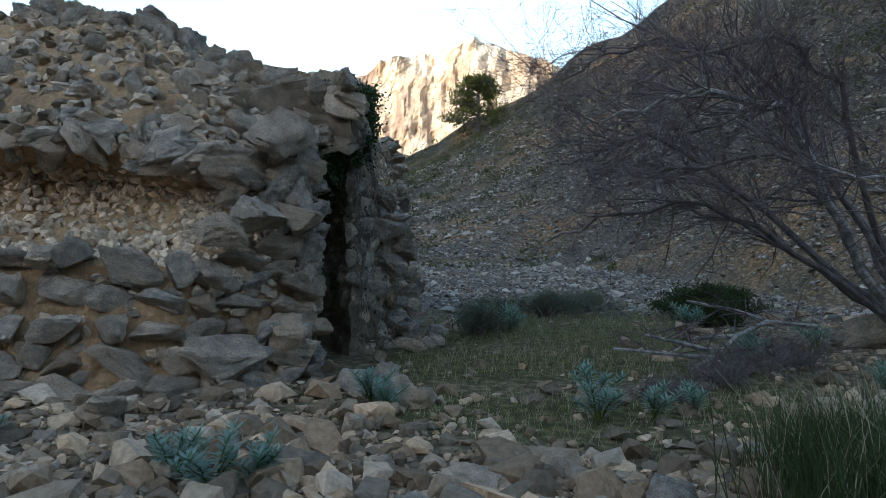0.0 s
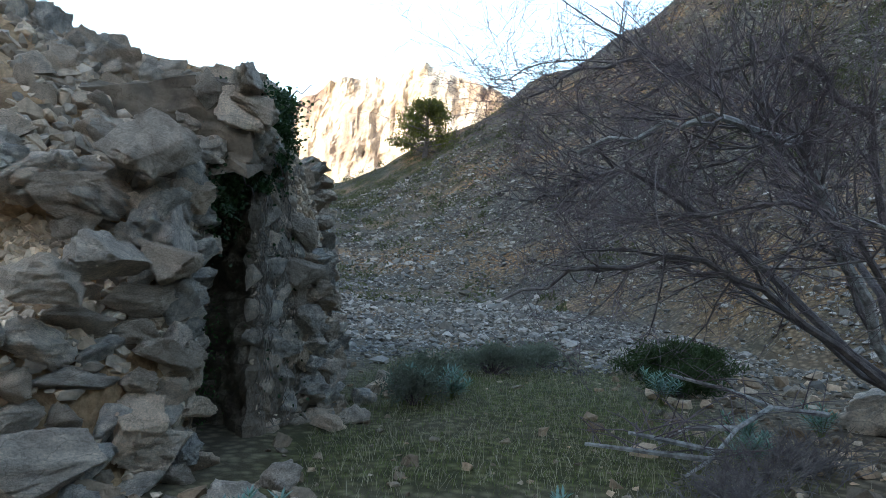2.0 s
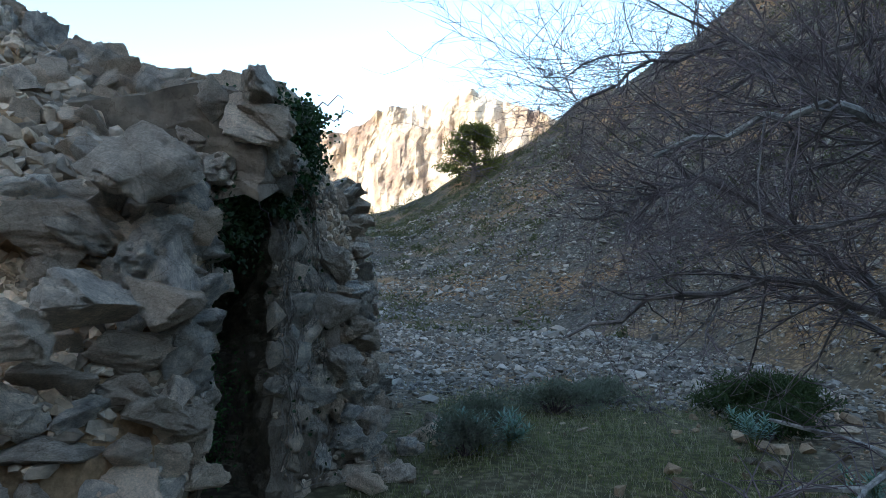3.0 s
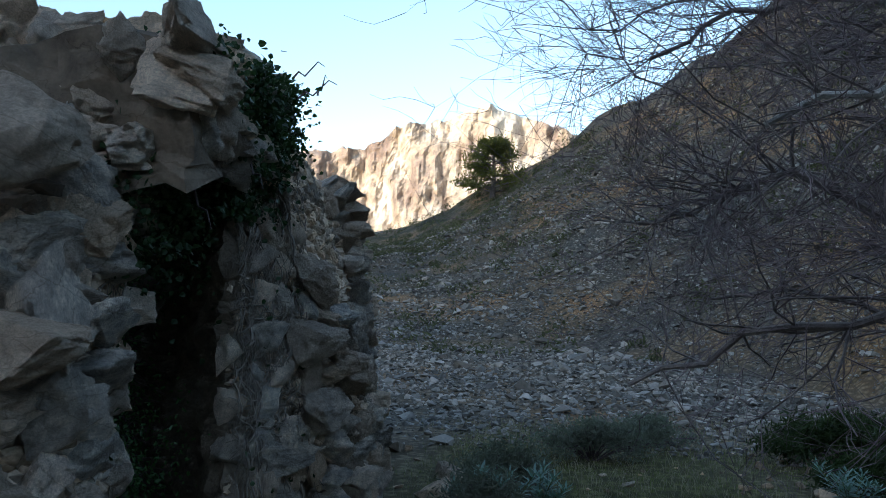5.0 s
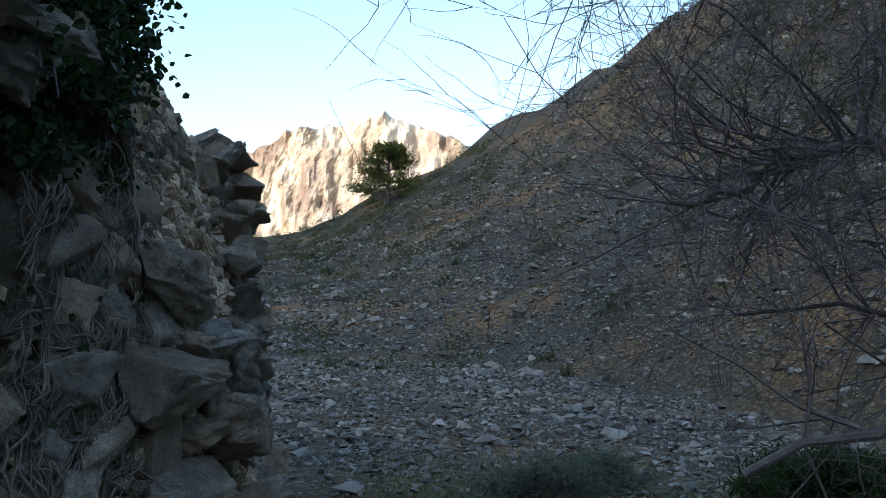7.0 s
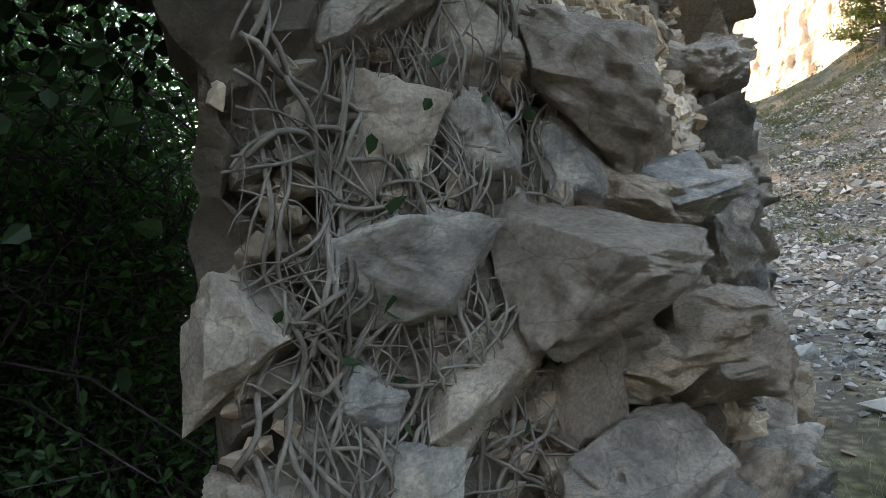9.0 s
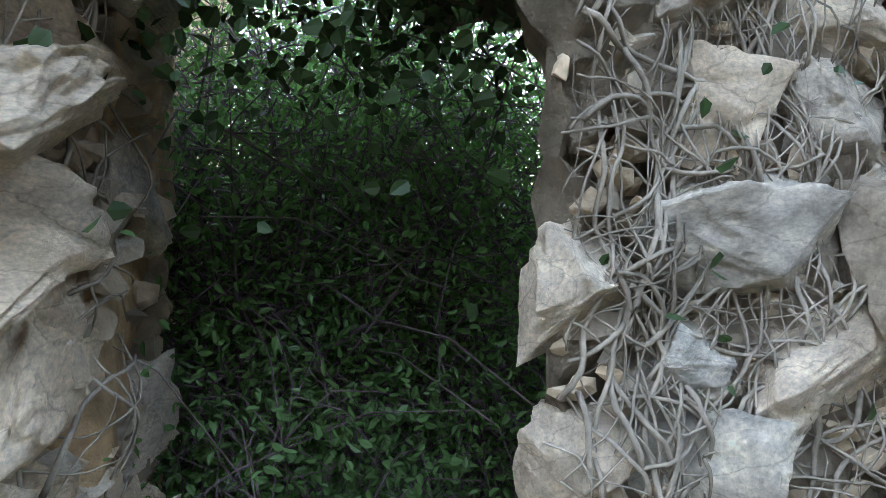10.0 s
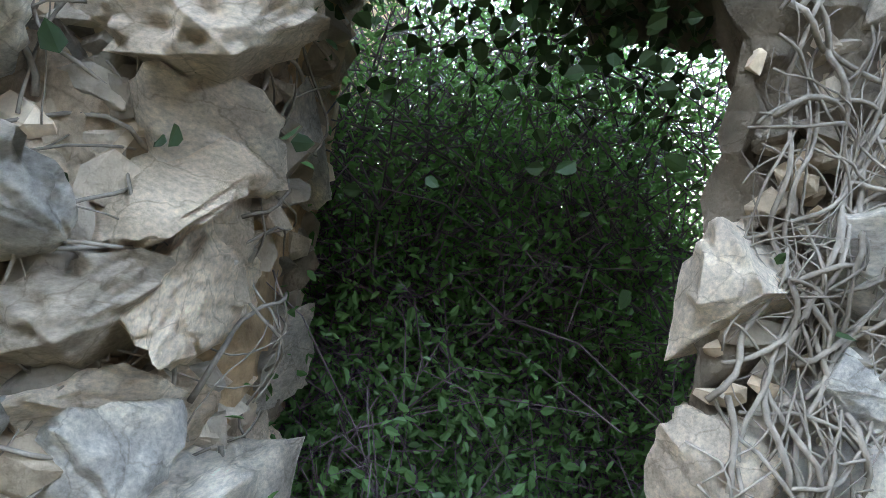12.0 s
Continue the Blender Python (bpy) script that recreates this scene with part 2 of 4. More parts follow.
class Heap:
    """Many small pieces joined into one mesh."""

    def __init__(self):
        self.v, self.f, self.n = [], [], 0

    def add(self, vf, m):
        v, f = vf
        m = np.array(m)
        self.v.append(v @ m[:3, :3].T + m[:3, 3])
        self.f.extend([[i + self.n for i in face] for face in f])
        self.n += len(v)

    def mesh(self, name, mat):
        return mesh_of(name, np.concatenate(self.v).tolist(), self.f, mat)


def tube_into(heap, pts, radii, sides=5):
    v, f = [], []
    pts = [Vector(p) for p in pts]
    for i, p in enumerate(pts):
        d = (pts[min(i + 1, len(pts) - 1)] - pts[max(i - 1, 0)]).normalized()
        a = d.cross(Vector((0.3, 0.2, 0.93))).normalized()
        b = d.cross(a)
        for k in range(sides):
            t = 2 * math.pi * k / sides
            v.append((p + (a * math.cos(t) + b * math.sin(t)) * radii[i])[:])
    for i in range(len(pts) - 1):
        for k in range(sides):
            q = (k + 1) % sides
            f.append([i * sides + k, i * sides + q, (i + 1) * sides + q, (i + 1) * sides + k])
    f.append(list(range(sides))[::-1])
    f.append([(len(pts) - 1) * sides + k for k in range(sides)])
    heap.v.append(np.array(v))
    heap.f.extend([[i + heap.n for i in face] for face in f])
    heap.n += len(v)


def leaves_mesh(name, pts, size, mat, rng, shape=0.6, droop=0.0, flat=0.0):
    """Pointed folded leaves, one at each place."""
    n = len(pts)
    pts = np.asarray(pts, float)
    d = rng.normal(size=(n, 3))
    d[:, 2] = d[:, 2] * (1 - flat) - droop
    d /= np.linalg.norm(d, axis=1)[:, None]
    u = np.cross(d, rng.normal(size=(n, 3)))
    u /= np.linalg.norm(u, axis=1)[:, None]
    w = np.cross(d, u)
    s = (size * rng.uniform(0.6, 1.3, n))[:, None]
    base, tip = pts, pts + d * s
    m1, m2 = pts + d * s * 0.25, pts + d * s * 0.66
    a1, a2, up = u * s * shape * 0.46, u * s * shape * 0.36, w * s * 0.1
    v = np.stack([base, m1 + a1 + up, m2 + a2 + up, tip, m2 - a2 + up, m1 - a1 + up], 1).reshape(-1, 3)
    i = np.arange(n)[:, None] * 6
    f = np.concatenate([i + [0, 1, 2, 3], i + [0, 3, 4, 5]], 0)
    return mesh_of(name, v.tolist(), f.tolist(), mat)


def blades_mesh(name, pts, height, width, mat, rng, lean=0.35):
    n = len(pts)
    pts = np.asarray(pts, float)
    a = rng.uniform(0, 2 * math.pi, n)
    h = height * rng.uniform(0.5, 1.2, n)
    side = np.stack([np.cos(a), np.sin(a), 0 * a], 1) * width
    bend = rng.normal(size=(n, 2)) * lean
    m = pts + np.stack([bend[:, 0] * h * 0.35, bend[:, 1] * h * 0.35, h * 0.6], 1)
    t = pts + np.stack([bend[:, 0] * h, bend[:, 1] * h, h * 0.95], 1)
    v = np.stack([pts - side, pts + side, m + side * 0.7, m - side * 0.7, t], 1).reshape(-1, 3)
    i = np.arange(n)[:, None] * 5
    f = [x for x in (i + [0, 1, 2, 3]).tolist()] + [x for x in (i + [3, 2, 4]).tolist()]
    return mesh_of(name, v.tolist(), f, mat)


# ---- ground, hills and cliff ----
# Beyond ±110 degrees: unseen ridge, added to hold the low sun off the ruin.
AZ = (-180, -150, -110, -80, -55, -30, -15, -8, -3.5, 2.8, 9, 15, 25, 40, 70, 110, 150, 180)
EL = (27, 28, 18, 8, 5, 4.2, 4.6, 5.4, 6.2, 9.6, 13.6, 17, 22, 26, 27, 16, 18, 27)
R1 = (150, 150, 140, 110, 95, 90, 88, 86, 84, 80, 76, 72, 64, 56, 60, 100, 140, 150)
R0 = (30, 30, 30, 30, 30, 30, 31, 31, 31, 31, 29, 25, 17, 13.5, 14, 22, 30, 30)


def ground_z(x, y):
    az, r = math.degrees(math.atan2(x, y - 1)), math.hypot(x, y - 1)
    el, r1, r0 = np.interp(az, AZ, EL), np.interp(az, AZ, R1), np.interp(az, AZ, R0)
    rough = 0.05 * noise.noise(Vector((x * 0.7, y * 0.7, 3))) + 0.02 * noise.noise(Vector((x * 2.3, y * 2.3, 9)))
    z = rough + 0.03 * max(0, min(r, r0) - 14)
    if r > r0:
        z1 = 1.3 + r1 * math.tan(radians(el))
        z0 = 0.03 * max(0, r0 - 14)
        k = min(1, (r - r0) / (r1 - r0))
        z += (z1 - z0) * (0.82 * k + 0.18 * k * k)
        big = min(1, (r - r0) / 15)
        z += big * (1.0 * noise.noise(Vector((x * 0.09, y * 0.09, 5))) + 0.35 * noise.noise(Vector((x * 0.35, y * 0.35, 1))))
        if r > r1:
            z -= (r - r1) * 0.35
    return z


def smooth(a, b, v):
    t = max(0.0, min(1.0, (v - a) / (b - a)))
    return t * t * (3 - 2 * t)


def grass_cover(x, y):
    c = smooth(3.2, 1.2, abs(x - 1.0 - 0.13 * (y - 8))) * smooth(4.5, 7.5, y) * smooth(19, 15, y)
    return max(0, min(1, c + 0.9 * noise.noise(Vector((x * 0.8, y * 0.8, 0))) * c))


def build_ground():
    rings = [0.0] + [0.25 * 1.058 ** i for i in range(136)]
    seg = 288
    verts, faces = [(0, 6, ground_z(0, 6))], []
    for r in rings[1:]:
        for k in range(seg):
            t = 2 * math.pi * k / seg
            x, y = r * math.sin(t), 6 + r * math.cos(t)
            verts.append((x, y, ground_z(x, y)))
    for k in range(seg):
        faces.append((0, 1 + (k + 1) % seg, 1 + k))
    for i in range(len(rings) - 2):
        for k in range(seg):
            a, b = 1 + i * seg + k, 1 + i * seg + (k + 1) % seg
            faces.append((a, b, b + seg, a + seg))
    me = mesh_of("ground", verts, faces, M_GROUND, True)
    at = [me.attributes.new(n, "FLOAT", "POINT") for n in ("grass", "hill", "scrub")]
    vals = [[], [], []]
    for x, y, z in verts:
        az, r = math.degrees(math.atan2(x, y - 1)), math.hypot(x, y - 1)
        vals[0].append(grass_cover(x, y))
        vals[1].append(smooth(13, 17, r))
        vals[2].append(0.25 + 0.75 * max(smooth(45, 65, r) * smooth(12, 0, az), smooth(18, 30, az) * 0.6))
    for a, v in zip(at, vals):
        a.data.foreach_set("value", v)
    ob = new("ground", me)
    tagged(ob, "stony valley floor with thin turf, scree hillside and an added sun-blocking ridge behind", "ground", kind="structure")


def build_cliff():
    taz = (-34, -20, -12, -8, -6.2, -5, -2, 0, 1.5, 3, 4.5, 6, 7.6, 12, 18)
    tel = (9, 10.4, 11.0, 11.4, 11.9, 12.7, 13.6, 14.0, 14.3, 14.2, 13.9, 13.3, 12.5, 11, 9)
    na, nz = 300, 70
    verts, faces = [], []
    for i in range(na + 1):
        az = -34 + 52 * i / na
        top = 210 * math.tan(radians(np.interp(az, taz, tel) + 0.35)) + 1.3
        top += 0.7 * noise.noise(Vector((az * 1.7, 0, 0))) + 0.45 * noise.noise(Vector((az * 5, 0, 2)))
        for j in range(nz + 1):
            k = j / nz
            z = top * k
            r = 190 + 7 * noise.noise(Vector((az * 0.35, z * 0.02, 1))) + 5 * noise.noise(Vector((az * 0.9 + z * 0.03, z * 0.07, 4)))
            r += 2.4 * noise.noise(Vector((az * 1.6 - z * 0.06, z * 0.2, 8))) + 1.0 * noise.noise(Vector((az * 3.5, z * 0.7, 2)))
            r += 10 * (k - 0.5) + 14 * max(0, k - 0.93) / 0.07
            verts.append((r * math.sin(radians(az)), 1 + r * math.cos(radians(az)), z))
        verts.append((260 * math.sin(radians(az)), 1 + 260 * math.cos(radians(az)), top - 4))
    for i in range(na):
        for j in range(nz + 1):
            a = i * (nz + 2) + j
            faces.append((a, a + nz + 2, a + nz + 3, a + 1))
    ob = new("backdrop_cliff", mesh_of("cliff", verts, faces, M_CLIFF))
    tagged(ob, "pale limestone cliff lit by low warm sun", "cliff", kind="structure")


build_ground()
build_cliff()


# ---- the ruin: two masses of rubble masonry and a vault between them ----
PROFILE_MOUND = ((0, 0), (0.05, 0.14), (0.09, 0.29), (0.22, 0.31), (0.50, 0.40), (0.56, 0.50), (0.34, 0.57), (0.38, 0.64), (0.62, 0.8), (0.86, 0.93), (1, 1))
PROFILE_JAMB = ((0, 0), (0.08, 0.14), (0.12, 0.29), (0.16, 0.33), (0.24, 0.42), (0.3, 0.5), (0.4, 0.6), (0.5, 0.7), (0.68, 0.82), (0.85, 0.92), (1, 1))


class Mass:
    """A masonry body swept along stations: base x, y, crest x, y, height, share of the mound's profile."""

    def __init__(self, stations):
        self.st = np.array(stations, float)

    def at(self, u, v):
        st = self.st
        q = [np.interp(u, np.arange(len(st)), st[:, c]) for c in range(6)]
        k = v * (len(PROFILE_MOUND) - 1)
        idx = np.arange(len(PROFILE_MOUND))
        h, z = 0.0, 0.0
        for prof, w in ((PROFILE_MOUND, q[5]), (PROFILE_JAMB, 1 - q[5])):
            h += w * np.interp(k, idx, [p[0] for p in prof])
            z += w * np.interp(k, idx, [p[1] for p in prof])
        return Vector((q[0] + (q[2] - q[0]) * h, q[1] + (q[3] - q[1]) * h, z * q[4]))

    def local(self, u, v):
        p = self.at(u, v)
        e = 0.08
        du = self.at(min(u + e, len(self.st) - 1), v) - self.at(max(u - e, 0), v)
        dv = self.at(u, min(v + 0.04, 1)) - self.at(u, max(v - 0.04, 0))
        n = du.cross(dv)
        if n.length < 1e-6:
            n = Vector((0, -1, 0))
        return p, du.normalized(), n.normalized()

    def mesh(self, name, mat, step=10, nv=46, amp=0.07):
        n = (len(self.st) - 1) * step
        verts, faces = [], []
        for i in range(n + 1):
            for j in range(nv + 1):
                p, t, nn = self.local(i / step, j / nv)
                d = amp * (n3(p, 2.2, 3) + 0.6 * n3(p, 6, 5) - 0.5 * abs(n3(p, 9, 6)) + 0.35 * n3(p, 16, 8))
                verts.append((p + nn * d + (Vector((0, 0, -0.3)) if j == 0 else Vector()))[:])
        w = nv + 1
        for i in range(n):
            for j in range(nv):
                a = i * w + j
                faces.append((a, a + w, a + w + 1, a + 1))
        # the top and the back close the body
        faces.append([i * w + nv for i in range(n, -1, -1)])
        return mesh_of(name, verts, faces, mat)


def stone_matrix(p, t, n, w, h, d, rng, tilt=12):
    up = n.cross(t).normalized()
    if up.z < 0:
        up = -up
    m = Matrix((t, up, n)).transposed().to_4x4()
    turn = Euler([radians(rng.gauss(0, tilt)) for _ in range(3)]).to_matrix().to_4x4()
    return Matrix.Translation(p) @ m @ turn @ Matrix.Diagonal((w / 2, h / 2, d / 2, 1))


MOUND = Mass((
    (-8.5, 10.0, -8.0, 12.0, 4.2, 0.4), (-5.6, 8.1, -5.2, 10.4, 4.1, 0.9), (-4.2, 7.65, -4.2, 10.1, 4.0, 1.0), (-3.2, 7.5, -3.5, 10.0, 3.85, 1.0),
    (-2.5, 7.55, -2.95, 9.85, 3.5, 0.8), (-2.02, 7.85, -2.5, 9.65, 3.3, 0.4), (-1.62, 8.28, -1.98, 9.5, 3.1, 0.1), (-1.5, 8.6, -1.7, 9.3, 3.0, 0),
    (-1.54, 9.0, -1.6, 9.25, 3.1, 0), (-1.78, 9.36, -1.85, 9.45, 3.2, 0), (-2.7, 9.75, -2.75, 9.95, 3.4, 0), (-4.6, 10.25, -4.5, 10.45, 3.9, 0), (-8.8, 12.2, -8.4, 12.4, 4.2, 0)))
JAMB = Mass((
    (-2.7, 11.7, -2.6, 11.7, 2.8, 0), (-1.85, 10.68, -1.8, 10.7, 2.9, 0), (-1.24, 9.92, -1.35, 10.05, 3.0, 0), (-1.12, 10.2, -1.35, 10.45, 3.1, 0),
    (-0.94, 10.52, -1.3, 10.9, 3.05, 0), (-0.74, 10.82, -1.2, 11.35, 2.9, 0), (-0.6, 11.05, -1.15, 11.9, 2.68, 0), (-0.62, 11.8, -1.1, 12.4, 2.75, 0),
    (-0.8, 12.8, -1.15, 13.2, 2.85, 0), (-1.1, 14.0, -1.35, 14.2, 3.1, 0), (-1.7, 15.6, -2.0, 15.5, 2.8, 0), (-3.5, 16.0, -3.5, 15.7, 2.6, 0)))
wall_near = tagged(new("wall_near", MOUND.mesh("wall_near", M_EARTH)), "collapsed rubble masonry mound of grey limestone and ochre earth", "ruined wall", kind="structure")
wall_far = tagged(new("wall_far", JAMB.mesh("wall_far", M_CORE, 16, 80, 0.1)), "ruined limestone wall with rough door jamb", "ruined wall", kind="structure")


def build_vault():
    bm = bmesh.new()
    bmesh.ops.create_cube(bm, size=1)
    bmesh.ops.subdivide_edges(bm, edges=bm.edges, cuts=11, use_grid_fill=True)
    for v in bm.verts:
        x, y, z = v.co
        s = (y + 0.5)
        px = -2.0 + x * 1.56 + 0.05 * s + (0.1 * (0.5 - z) if x > 0 else 0)
        py = 8.95 + 1.75 * s + 0.2 * (0.5 - x)
        low = 2.15 + 0.3 * math.sin(math.pi * min(1, max(0, s))) ** 0.7 + 0.15 * s
        pz = low + (2.9 + 0.32 * s - low) * (z + 0.5)
        p = Vector((px, py, pz))
        v.co = p + Vector((n3(p, 2.5, 2), n3(p, 2.5, 6), n3(p, 2.5, 9))) * 0.13 + Vector((n3(p, 8, 1), n3(p, 8, 3), n3(p, 8, 4))) * 0.05
    me = bpy.data.meshes.new("wall_vault")
    bm.to_mesh(me)
    bm.free()
    me.materials.append(M_CORE)
    return tagged(new("wall_vault", me), "broken masonry vault over the doorway hung with ivy", "ruined vault", kind="structure")


wall_vault = build_vault()


# ---- stones of the ruin ----
def dress(mass, wall, rows, seed, limit=290, fine=False):
    """rows: (u0, u1, v0, v1, count or 0 for courses, width, height, depth, pale)."""
    rng = random.Random(seed)
    heap, grey, made = Heap(), Heap(), 0
    for u0, u1, v0, v1, count, w, h, d, big in rows:
        spots = []
        if count:
            spots = [(rng.uniform(u0, u1), rng.uniform(v0, v1), rng.uniform(0.55, 1.35)) for _ in range(count)]
        else:
            z = v0
            while z < v1:
                u = u0 + rng.uniform(0, 0.2)
                while u < u1:
                    k = rng.uniform(0.6, 1.45)
                    a, b = mass.at(u, z), mass.at(min(u + 0.2, len(mass.st) - 1), z)
                    step = w * k / max(0.3, (b - a).length / 0.2)
                    spots.append((u + step / 2, z + rng.uniform(-0.006, 0.006), k))
                    u += step * 0.97
                hh = (mass.at((u0 + u1) / 2, z + 0.05) - mass.at((u0 + u1) / 2, z)).length / 0.05
                z += h * 0.92 / max(hh, 1)
        for u, v, k in spots:
            if u > len(mass.st) - 1 or v > 1:
                continue
            p, t, n = mass.local(u, v)
            hk = h * rng.uniform(0.75, 1.25) if not count else h * k * rng.uniform(0.7, 1.2)
            m = stone_matrix(p + n * d * rng.uniform(-0.1, 0.22), t, n, w * k * 1.05, hk, d * rng.uniform(0.8, 1.3), rng, 9 if not count else 22)
            if big == 1 and made < limit:
                part("stone", rng.choice(STONE_ME if w > 0.2 else MID_ME), wall, m=m)
                made += 1
            else:
                (grey if big else heap).add(rng.choice(ROCK_HIGH if fine and w > 0.11 else ROCK_MID), m)
    if grey.n:
        rest = part("grey_rubble", grey.mesh("grey_rubble", M_PIECE), wall, "mid-sized grey-brown broken limestone pieces")
        tagged(rest, kind="stuff")
    if heap.n:
        rest = part("loose_rubble", heap.mesh("loose_rubble", M_PALE), wall, "small broken pale limestone pieces bedded in earth")
        tagged(rest, kind="stuff")


dress(MOUND, wall_near, (
    (1.6, 8.0, 0.0, 0.26, 0, 0.42, 0.27, 0.34, 1),
    (4.6, 8.1, 0.30, 0.78, 0, 0.34, 0.24, 0.34, 1),
    (1.2, 6.5, 0.56, 0.66, 34, 0.42, 0.24, 0.3, 1),
    (0.8, 7.8, 0.93, 1.0, 55, 0.30, 0.22, 0.3, 1),
    (0.8, 7.2, 0.66, 0.94, 60, 0.30, 0.20, 0.22, 1),
    (0.6, 8.0, 0.60, 1.0, 900, 0.19, 0.12, 0.14, 2),
    (0.6, 8.0, 0.60, 1.0, 500, 0.10, 0.07, 0.08, 0),
    (4.4, 8.2, 0.3, 0.9, 380, 0.13, 0.09, 0.1, 2),
    (1.0, 5.2, 0.27, 0.52, 1000, 0.105, 0.085, 0.09, 0),
    (1.0, 8.0, 0.02, 0.6, 260, 0.11, 0.085, 0.09, 0),
    (7.6, 9.3, 0.0, 0.75, 0, 0.34, 0.24, 0.16, 1),
    (7.9, 9.6, 0.0, 0.8, 330, 0.13, 0.1, 0.1, 2),
    (1.0, 8.2, 0.0, 0.3, 200, 0.16, 0.11, 0.12, 2)), 5)
dress(JAMB, wall_far, (
    (4.4, 6.1, 0.0, 0.62, 0, 0.34, 0.2, 0.26, 1),
    (2.4, 4.4, 0.0, 0.72, 0, 0.3, 0.25, 0.18, 1),
    (6.0, 9.0, 0.0, 0.95, 0, 0.36, 0.24, 0.3, 1),
    (4.2, 6.5, 0.62, 0.98, 300, 0.12, 0.08, 0.1, 0),
    (2.15, 4.3, 0.3, 0.95, 170, 0.09, 0.065, 0.07, 2),
    (2.1, 4.5, 0.0, 0.7, 260, 0.045, 0.035, 0.05, 0),
    (4.0, 9.0, 0.0, 0.95, 420, 0.12, 0.09, 0.1, 2),
    (5.9, 7.0, 0.92, 1.0, 7, 0.42, 0.2, 0.4, 1)), 6, fine=True)


def big_stone(p, size, turn, seed, wall, label=""):
    m = pose(*p, *turn) @ Matrix.Diagonal((size[0] / 2, size[1] / 2, size[2] / 2, 1))
    return part("stone", STONE_ME[seed % len(STONE_ME)], wall, label, m)


# large stones that stand out of the faces
for p, size, turn, k in (
        ((-0.98, 10.86, 1.90), (0.46, 0.40, 0.34), (12, 30, 50), 3), ((-0.90, 10.66, 1.46), (0.56, 0.34, 0.36), (0, 8, 55), 5),
        ((-0.82, 10.70, 1.02), (0.55, 0.34, 0.30), (0, 0, 55), 7), ((-0.80, 11.1, 1.62), (0.3, 0.4, 0.26), (0, 0, 70), 9), ((-0.74, 11.0, 1.28), (0.3, 0.34, 0.24), (0, 10, 60), 4),
        ((-1.0, 12.5, 2.62), (0.5, 0.7, 0.2), (0, 4, 8), 2), ((-0.93, 12.4, 2.38), (0.5, 0.7, 0.2), (0, 6, 0), 8), ((-0.9, 12.3, 2.16), (0.42, 0.5, 0.16), (0, 0, 0), 4),
        ((-1.24, 10.05, 1.40), (0.24, 0.2, 0.28), (0, 5, 60), 1), ((-1.26, 10.02, 1.12), (0.22, 0.2, 0.24), (0, 0, 60), 10), ((-1.25, 10.04, 0.86), (0.26, 0.2, 0.24), (0, 0, 60), 13), ((-1.16, 10.22, 1.08), (0.34, 0.2, 0.30), (0, 0, 58), 6), ((-1.04, 10.42, 0.78), (0.6, 0.26, 0.26), (0, 0, 58), 12)):
    big_stone(p, size, turn, k, wall_far)
for p, size, turn, k in (
        ((-1.82, 8.12, 1.50), (0.62, 0.5, 0.42), (0, 8, 35), 1), ((-2.15, 7.8, 1.38), (0.5, 0.4, 0.38), (0, -6, 20), 3), ((-1.58, 8.45, 1.52), (0.45, 0.5, 0.34), (0, 10, 60), 5),
        ((-2.1, 7.75, 0.3), (0.75, 0.4, 0.42), (0, 3, 30), 7), ((-1.62, 8.22, 0.42), (0.42, 0.4, 0.55), (0, 20, 50), 9), ((-1.58, 8.66, 1.72), (0.34, 0.46, 0.6), (0, 0, 80), 2),
        ((-1.58, 8.66, 1.26), (0.34, 0.46, 0.42), (0, 0, 80), 10), ((-1.58, 8.68, 0.86), (0.34, 0.42, 0.36), (0, 0, 80), 11), ((-1.75, 8.5, 2.35), (0.7, 0.55, 0.5), (10, 30, 40), 8),
        ((-1.6, 9.0, 1.42), (0.22, 0.42, 0.42), (0, 0, 12), 4), ((-1.72, 9.25, 1.42), (0.22, 0.34, 0.34), (0, 0, 30), 6), ((-1.66, 9.16, 1.12), (0.22, 0.5, 0.24), (0, 0, 24), 13),
        ((-1.7, 9.2, 0.86), (0.22, 0.4, 0.26), (0, 0, 24), 0), ((-1.58, 8.92, 0.96), (0.2, 0.36, 0.26), (0, 0, 10), 12)):
    big_stone(p, size, turn, k, wall_near)
for i in range(44):
    rng = random.Random(300 + i)
    y = rng.uniform(8.95, 10.6)
    big_stone((rng.uniform(-1.5, -1.14), y, rng.choice((2.95, 2.8, 2.6, 2.45)) + 0.15 * (y - 8.8) + rng.uniform(-0.12, 0.05)), (rng.uniform(0.25, 0.5), rng.uniform(0.25, 0.5), rng.uniform(0.2, 0.36)),
              (rng.uniform(-15, 15), rng.uniform(-15, 15), rng.uniform(0, 180)), i, wall_vault)


